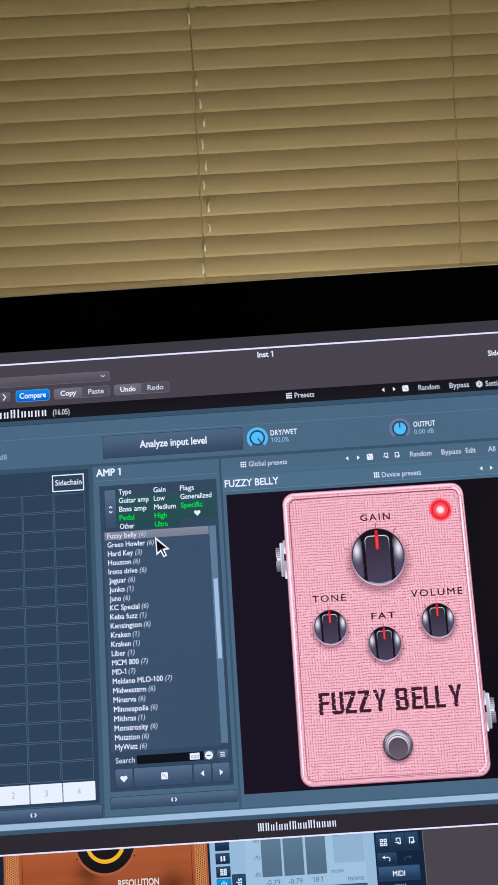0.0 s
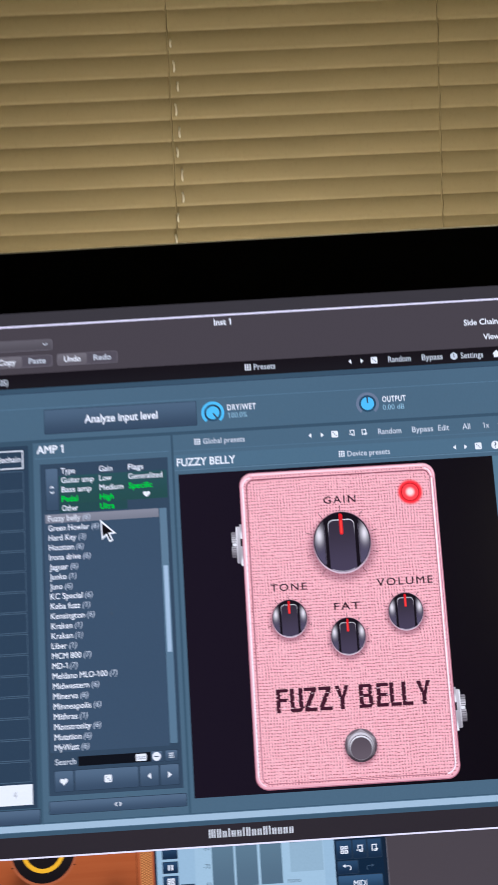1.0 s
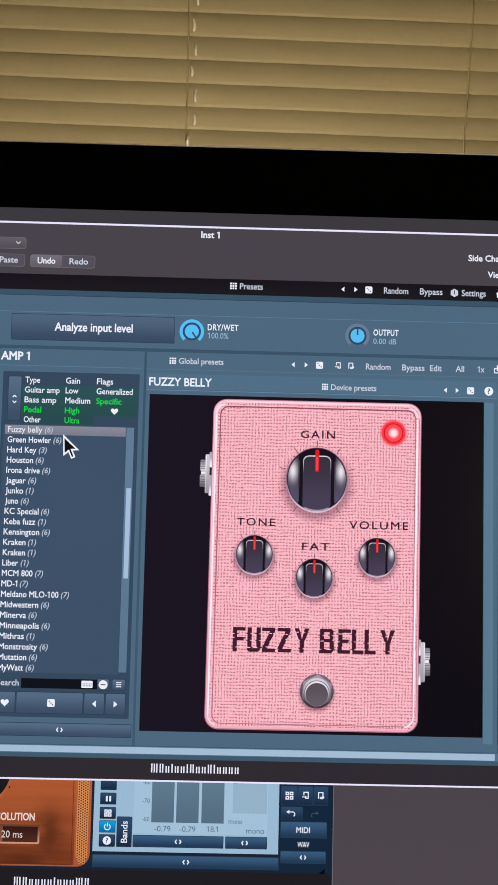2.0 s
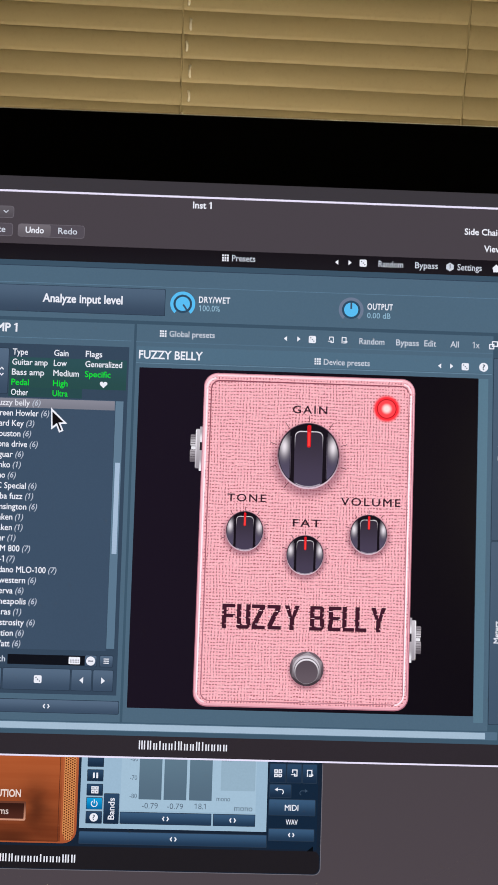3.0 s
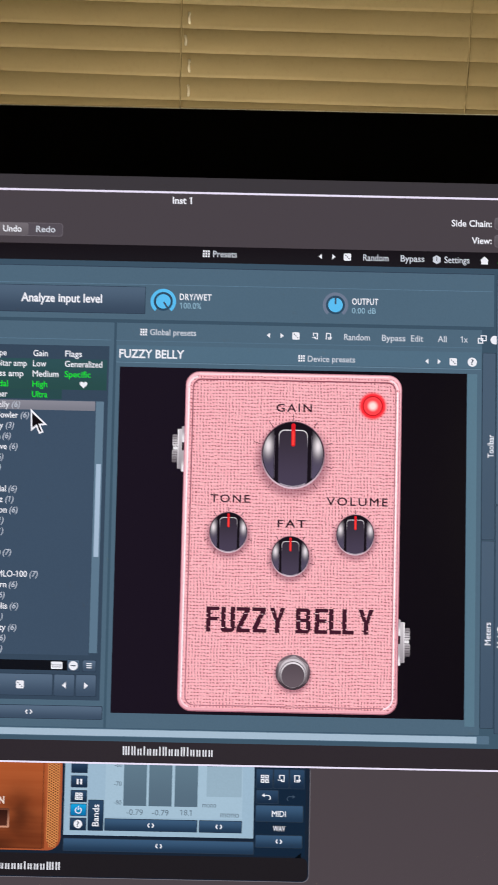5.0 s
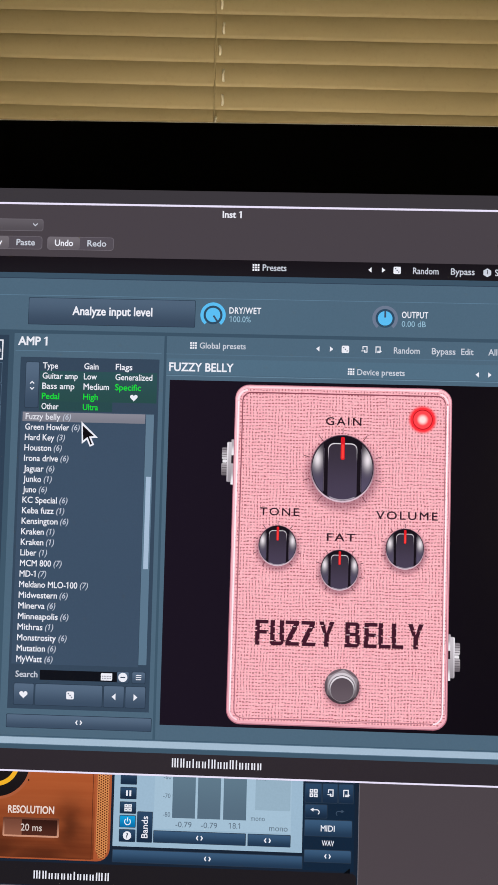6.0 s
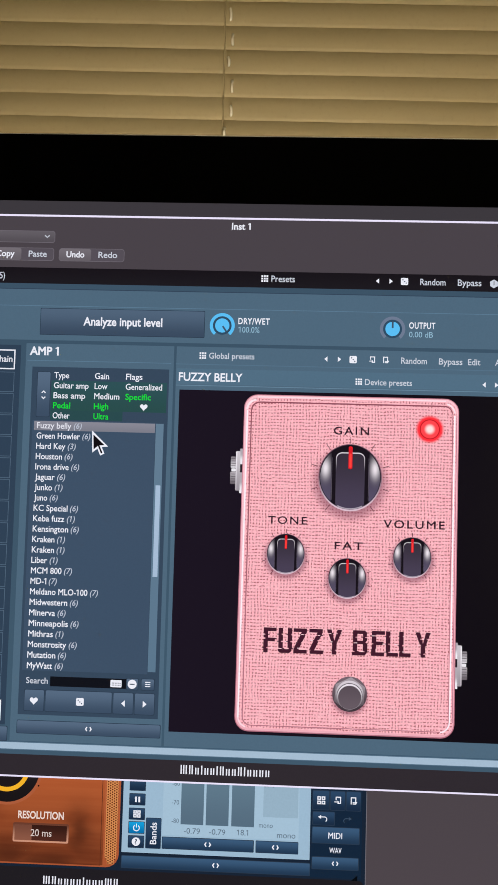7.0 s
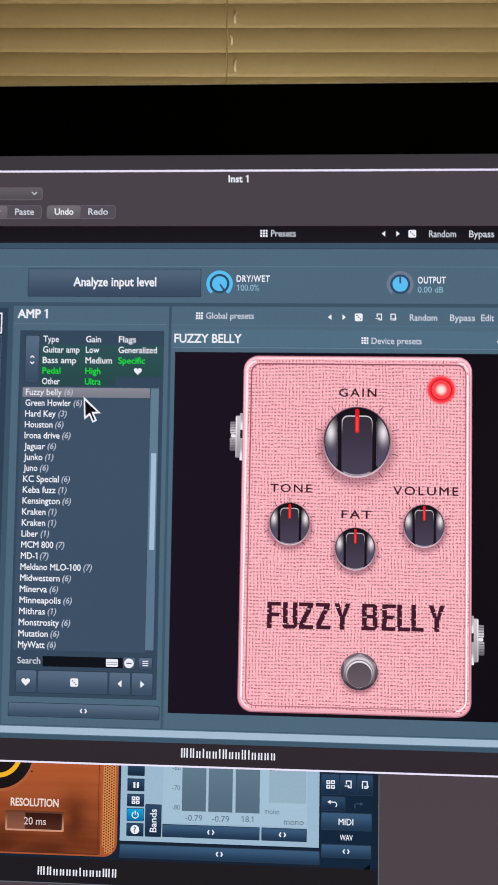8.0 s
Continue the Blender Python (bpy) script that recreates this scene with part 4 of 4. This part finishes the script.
for t, a, b, v0, v1 in (("Toolbar", 139.5, 141.8, 99.6, 108.6), ("Meters", 138.9, 141.2, 172.2, 180.9), ("Meters & Utilities", 144.2, 146.5, 71.2, 92.6), ("MultiParameters", 143.7, 146.0, 161.2, 181.7)):
    words(t, a, b, v0, v1, B + 6, WHITE, turn=1)
rect("tool_column", 148.3, 37.0, 181.0, 214.4, B + 4, lit(56, 74, 92))
rect("utility_screen", 148.9, 45.0, 180.0, 95.0, B + 5, lit(20, 122, 200))
rect("utility_screen", 148.9, 96.5, 180.0, 178.5, B + 5, lit(30, 34, 42))
for v in (180.5, 190.0, 200.0, 207.0):
    button(148.9, v, 180.0, v + 6.0, B + 6)

# -- the picture of the pedal --
P = B + 9
PLATE = plated((176, 167, 172), (238, 233, 236), 5.0)
STEEL_DARK, SCREW = lit(42, 35, 42), lit(236, 232, 234)
NUT_TOP, NUT_FOOT = graded((134, 126, 131), (212, 206, 209)), graded((176, 168, 172), (104, 96, 101))
for edge, out, top in ((21.2, -1, 98.8), (105.5, 1, 171.7)):
    def strip(name, d0, d1, v0, v1, layer, material, r=0.0):
        a, b = sorted((edge + out * d0, edge + out * d1))
        rect(name, a, top + v0, b, top + v1, layer, material, r)
    strip("jack_plate", -1.0, 0.9, 0.0, 17.6, P - 1, PLATE, 0.2)
    strip("jack_plate", 0.7, 2.5, 1.0, 16.6, P - 1, graded((206, 198, 202), (158, 150, 155)), 0.3)
    strip("jack_edge", 2.0, 2.5, 1.4, 16.2, P, graded((240, 234, 237), (186, 178, 183)), 0.2)
    strip("jack_recess", -0.6, 0.8, 6.2, 9.4, P, STEEL_DARK)
    strip("jack_nut", 2.4, 4.5, 3.2, 7.7, P - 1, NUT_TOP, 0.4)
    strip("jack_nut", 2.4, 4.6, 9.2, 14.1, P - 1, NUT_FOOT, 0.4)
    strip("jack_recess", 2.3, 3.8, 7.5, 9.4, P - 2, STEEL_DARK)
    strip("jack_screw", 2.5, 4.2, 7.9, 9.1, P - 1, SCREW, 0.3)
    for k in range(4):
        for low in (3.9, 10.0):
            strip("thread", 2.5, 4.45, low + 0.95 * k, low + 0.95 * k + 0.22, P, lit(90, 82, 87))
FACE = pedal_face()


def pedal_plate(name, inset, top, foot, layer, material, r, right=None):
    """A layer of the pedal's body, a little narrower at its head. inset: from the left edge; right: from the right edge."""
    right = inset if right is None else right
    ring = []
    for u, v in outline(20.9 + inset, top, 105.45 - right, foot, r, 7):
        lean = (208.2 - v) / 131.0
        ring.append((u + 0.5 * lean * (1 if u < 63 else 0.6), v))
    flat(name, [ring], layer, material, centre=(63.3, 142.7))


pedal_plate("pedal_edge", 0.0, 77.2, 208.2, P + 1, graded((206, 134, 148), (184, 114, 128)), 5.4)
pedal_plate("pedal_rim", 0.35, 77.55, 207.75, P + 2, graded((250, 196, 203), (238, 172, 182)), 5.1)
pedal_plate("pedal_side", 1.1, 78.5, 206.9, P + 3, FACE, 4.5, 0.75)
pedal_plate("pedal_groove", 2.75, 79.95, 205.95, P + 4, graded((146, 78, 90), (182, 112, 124)), 3.5, 2.3)
pedal_plate("pedal_face", 3.2, 80.5, 205.6, P + 5, FACE, 3.2, 2.55)


def slim(name, u0, u1, v0, v1, wide, layer, material):
    """A thin upright light line that leans with the pedal's side."""
    flat(name, [[(u0, v0), (u0 + wide, v0), (u1 + wide, v1), (u1, v1)]], layer, material)


slim("rim_light", 22.45, 21.95, 83.5, 202.8, 0.62, P + 4, lit(255, 240, 243))
slim("rim_light", 103.8, 103.3, 83.8, 202.2, 0.55, P + 6, lit(255, 246, 248))
slim("rim_shade", 104.75, 104.45, 83.8, 202.2, 0.30, P + 4, lit(196, 124, 140))
rect("rim_light", 26.8, 77.95, 100.6, 78.4, P + 4, lit(255, 222, 227), 0.2)
arc("rim_light", 99.4, 201.9, 3.75, 4.35, 95, 172, P + 6, lit(255, 232, 238), steps=14)
arc("rim_light", 100.0, 83.3, 3.75, 4.45, 15, 85, P + 6, lit(255, 222, 228), steps=14)
arc("rim_light", 26.8, 83.4, 3.8, 4.6, -88, -8, P + 4, lit(255, 228, 232), steps=14)
arc("rim_light", 26.4, 202.4, 3.9, 4.5, -165, -95, P + 4, lit(255, 214, 220), steps=14)

INKY = lit(46, 24, 35)
for t, a, b, v0, v1 in (("GAIN", 56.9, 70.7, 89.3, 92.3), ("TONE", 32.0, 47.2, 125.0, 127.9), ("FAT", 58.2, 69.1, 134.3, 137.2), ("VOLUME", 77.0, 100.7, 125.3, 128.3)):
    words(t, a, b, v0, v1, P + 8, INKY, 0.022, gap=1.25)

RIM, SIDES, SQUASH = knob_rim(), {-1: knob_side(-1), 1: knob_side(1)}, 1.055
KNOB_BLACK, KNOB_LINE = lit(25, 19, 27), lit(98, 89, 103)
GRIP_EDGE, GRIP_FACE = grip_rim(), graded((56, 48, 60), (72, 63, 82))


def grip_ring(cu, cv, r, half, top, reach, corner):
    """Outline of a knob's grip: a rounded top, straight sides, and a foot that follows the knob's edge."""
    ring = []
    for side, start in ((1, 0), (-1, 90)):
        for k in range(6):
            w = radians(start + 18 * k)
            ring.append((cu + side * (half - corner) * r + corner * r * math.cos(w), cv + (top + corner) * r - corner * r * math.sin(w)))
    edge = math.asin(half / reach)
    for k in range(13):
        w = -edge + 2 * edge * k / 12
        ring.append((cu + reach * r * math.sin(w), cv + SQUASH * reach * r * math.cos(w)))
    return ring


def pictured_knob(cu, cv, r):
    circle("knob_shade", cu, cv + 0.16 * r, 1.34 * r, P + 6, pedal_shade(0.70))
    for k in range(9):
        a = radians(-144 + 36 * k)
        s, c = math.sin(a), -math.cos(a)
        w = 0.13
        flat("tick", [[(cu + s * q + c * e, cv + c * q - s * e) for q, e in ((1.09 * r, -w), (1.29 * r, -w), (1.29 * r, w), (1.09 * r, w))]], P + 7, lit(94, 46, 58), centre=(cu, cv))
    circle("knob_rim", cu, cv, r, P + 8, RIM, squash=1.06)
    circle("knob_body", cu, cv - 0.015 * r, 0.968 * r, P + 9, KNOB_BLACK, "dark knob with pale side lights", squash=SQUASH)
    for out in (-1, 1):
        reach, inner = 0.945, 0.60
        lap = math.acos(inner / reach)
        ring = []
        for k in range(17):
            w = -lap + 2 * lap * k / 16
            ring.append((cu + out * reach * r * math.cos(w), cv - 0.01 * r + SQUASH * reach * r * math.sin(w)))
        flat("knob_side", [ring], P + 10, SIDES[out], centre=(cu, cv))
        a, b = sorted((cu + out * 0.588 * r, cu + out * 0.573 * r))
        rect("knob_line", a, cv - 0.62 * r, b, cv + 0.72 * r, P + 10, KNOB_LINE)
    flat("grip_edge", [grip_ring(cu, cv, r, 0.455, -0.795, 0.945, 0.19)], P + 11, GRIP_EDGE, centre=(cu, cv))
    flat("grip", [grip_ring(cu, cv, r, 0.436, -0.762, 0.912, 0.175)], P + 12, GRIP_FACE, centre=(cu, cv))
    foot = []
    for k in range(12):
        p, q = (radians(-25 + 50 * j / 12) for j in (k, k + 1))
        foot.append([(cu + m * r * math.sin(w), cv + SQUASH * m * r * math.cos(w)) for m, w in ((0.912, p), (0.945, p), (0.945, q), (0.912, q))])
    flat("grip_light", foot, P + 13, lit(170, 160, 172), centre=(cu, cv))
    rect("pointer", cu - 0.062 * r, cv - 0.99 * r, cu + 0.062 * r, cv - 0.27 * r, P + 13, lit(220, 28, 38), 0.05 * r, "red pointer line")
    rect("pointer_core", cu - 0.036 * r, cv - 0.76 * r, cu + 0.036 * r, cv - 0.31 * r, P + 14, lit(255, 66, 60), 0.03 * r)


for cu, cv, r in ((63.65, 109.15, 12.4), (39.2, 139.6, 7.45), (63.3, 148.35, 7.4), (88.3, 139.6, 7.45)):
    pictured_knob(cu, cv, r)

circle("red_light", 94.4, 89.4, 7.0, P + 7, led_glow(), "glowing red lamp")

# foot switch
circle("switch_shade", 65.1, 193.6, 8.2, P + 6, pedal_shade(0.72))
circle("foot_switch", 65.15, 192.6, 6.7, P + 8, graded((116, 98, 105), (66, 54, 60)))
flat("switch_nut", [[(65.15 + 6.55 * math.sin(radians(60 * k + 4)), 192.6 - 6.55 * math.cos(radians(60 * k + 4))) for k in range(6)]], P + 9, graded((164, 152, 157), (88, 76, 82)), centre=(65.15, 192.6))
circle("switch_ring", 65.1, 192.75, 5.35, P + 10, graded((214, 204, 209), (72, 62, 67)))
circle("switch_ring", 65.15, 193.35, 5.0, P + 11, graded((70, 60, 66), (150, 140, 146)))
circle("switch_ring", 65.15, 193.4, 4.8, P + 12, graded((232, 224, 228), (84, 73, 79)))
circle("switch_top", 65.15, 193.7, 4.4, P + 13, graded((90, 78, 85), (102, 89, 96)))


# heavy block capitals, as butted pieces on a field 10 high: width, then corner rings
HEAVY = {
    "F": (4.8, [[(0, 0), (1.65, 0), (1.65, 4.5), (1.65, 5.95), (1.65, 8.55), (1.65, 10), (0, 10)], [(1.65, 8.55), (4.8, 8.55), (4.8, 10), (1.65, 10)], [(1.65, 4.5), (4.25, 4.5), (4.25, 5.95), (1.65, 5.95)]]),
    "U": (5.1, [[(0, 0.8), (0.8, 0), (1.65, 1.5), (1.65, 10), (0, 10)], [(0.8, 0), (4.3, 0), (3.45, 1.5), (1.65, 1.5)], [(4.3, 0), (5.1, 0.8), (5.1, 10), (3.45, 10), (3.45, 1.5)]]),
    "Z": (5.0, [[(0, 8.55), (3.05, 8.55), (5.0, 8.55), (5.0, 10), (0, 10)], [(0, 0), (5.0, 0), (5.0, 1.45), (1.95, 1.45), (0, 1.45)], [(0, 1.45), (1.95, 1.45), (5.0, 8.55), (3.05, 8.55)]]),
    "Y": (5.7, [[(0, 10), (2.0, 4.2), (2.85, 5.6), (1.75, 10)], [(5.7, 10), (3.95, 10), (2.85, 5.6), (3.7, 4.2)], [(2.0, 4.2), (2.0, 0), (3.7, 0), (3.7, 4.2), (2.85, 5.6)]]),
    "B": (5.4, [[(0, 0), (1.65, 0), (1.65, 1.4), (1.65, 4.5), (1.65, 5.9), (1.65, 8.6), (1.65, 10), (0, 10)], [(1.65, 8.6), (3.7, 8.6), (4.4, 10), (1.65, 10)], [(1.65, 4.5), (3.7, 4.5), (3.7, 5.2), (3.7, 5.9), (1.65, 5.9)], [(1.65, 0), (4.6, 0), (3.7, 1.4), (1.65, 1.4)],
                [(3.7, 5.9), (3.7, 5.2), (4.6, 5.2), (5.2, 6.0), (5.2, 9.2), (4.4, 10), (3.7, 8.6)], [(3.7, 1.4), (4.6, 0), (5.4, 0.9), (5.4, 4.4), (4.6, 5.2), (3.7, 5.2), (3.7, 4.5)]]),
    "E": (4.8, [[(0, 0), (1.65, 0), (1.65, 1.45), (1.65, 4.4), (1.65, 5.8), (1.65, 8.55), (1.65, 10), (0, 10)], [(1.65, 8.55), (4.8, 8.55), (4.8, 10), (1.65, 10)], [(1.65, 4.4), (4.3, 4.4), (4.3, 5.8), (1.65, 5.8)], [(1.65, 0), (4.8, 0), (4.8, 1.45), (1.65, 1.45)]]),
    "L": (4.3, [[(0, 0), (1.65, 0), (1.65, 1.45), (1.65, 10), (0, 10)], [(1.65, 0), (4.3, 0), (4.3, 1.45), (1.65, 1.45)]]),
}
TORN, SLIVER = lit(66, 28, 44), lit(246, 212, 218)


def torn(letter, u0, v0, v1, seed):
    """A heavy capital of the pedal's name, cut across at a few heights with the slices pushed sideways."""
    pick = random.Random(seed)
    wide, rings = HEAVY[letter]
    k = (v1 - v0) / 10
    bm = bmesh.new()
    for ring in rings:
        bm.faces.new([bm.verts.new((x * 1.04 / 1000, 0, y * k / 1000)) for x, y in ring])
    cuts = []
    for mid in (pick.uniform(1.0, 2.4), pick.uniform(4.0, 5.6), pick.uniform(7.0, 8.4)):
        cuts += [mid, mid + pick.uniform(0.25, 0.5)]
    bmesh.ops.remove_doubles(bm, verts=bm.verts[:], dist=0.000005)
    thin = 0.03  # the slices stay joined by hair-thin slanted strips
    for y in [c + d for c in cuts for d in (0, thin)]:
        bmesh.ops.bisect_plane(bm, geom=bm.verts[:] + bm.edges[:] + bm.faces[:], plane_co=(0, 0, y * k / 1000), plane_no=(0, 0, 1), dist=1e-7)
    push = [0.0 if n % 2 == 0 else pick.choice((-1, 1)) * pick.uniform(0.3, 0.75) for n in range(7)]
    push[0] = pick.uniform(-0.3, 0.3)
    for v in bm.verts:
        y = v.co.z * 1000 / k
        v.co.x += push[sum(1 for c in cuts if y > c + thin / 2)] / 1000
    for f in bm.faces:
        f.normal_update()
        if f.normal.y > 0:
            f.normal_flip()
    ob = part("pedal_name", bm, TORN, display, "big dark torn lettering")
    ob.location = (u0 / 1000, BACK - LAYER * (P + 8), -v1 / 1000)
    for n in pick.sample((0, 2, 4), 2):  # pale slivers where the cuts gape
        u = u0 + pick.uniform(-0.5, wide - 0.7)
        v = v1 - (cuts[n] + 0.2) * k
        rect("sliver", u, v - 0.14, u + pick.uniform(0.5, 1.2), v + 0.14, P + 9, SLIVER)


for n, (letter, u) in enumerate((("F", 31.4), ("U", 37.2), ("Z", 43.0), ("Z", 49.1), ("Y", 55.9), ("B", 66.0), ("E", 73.3), ("L", 78.7), ("L", 83.8), ("Y", 90.0))):
    torn(letter, u, 168.15, 177.7, 40 + n)
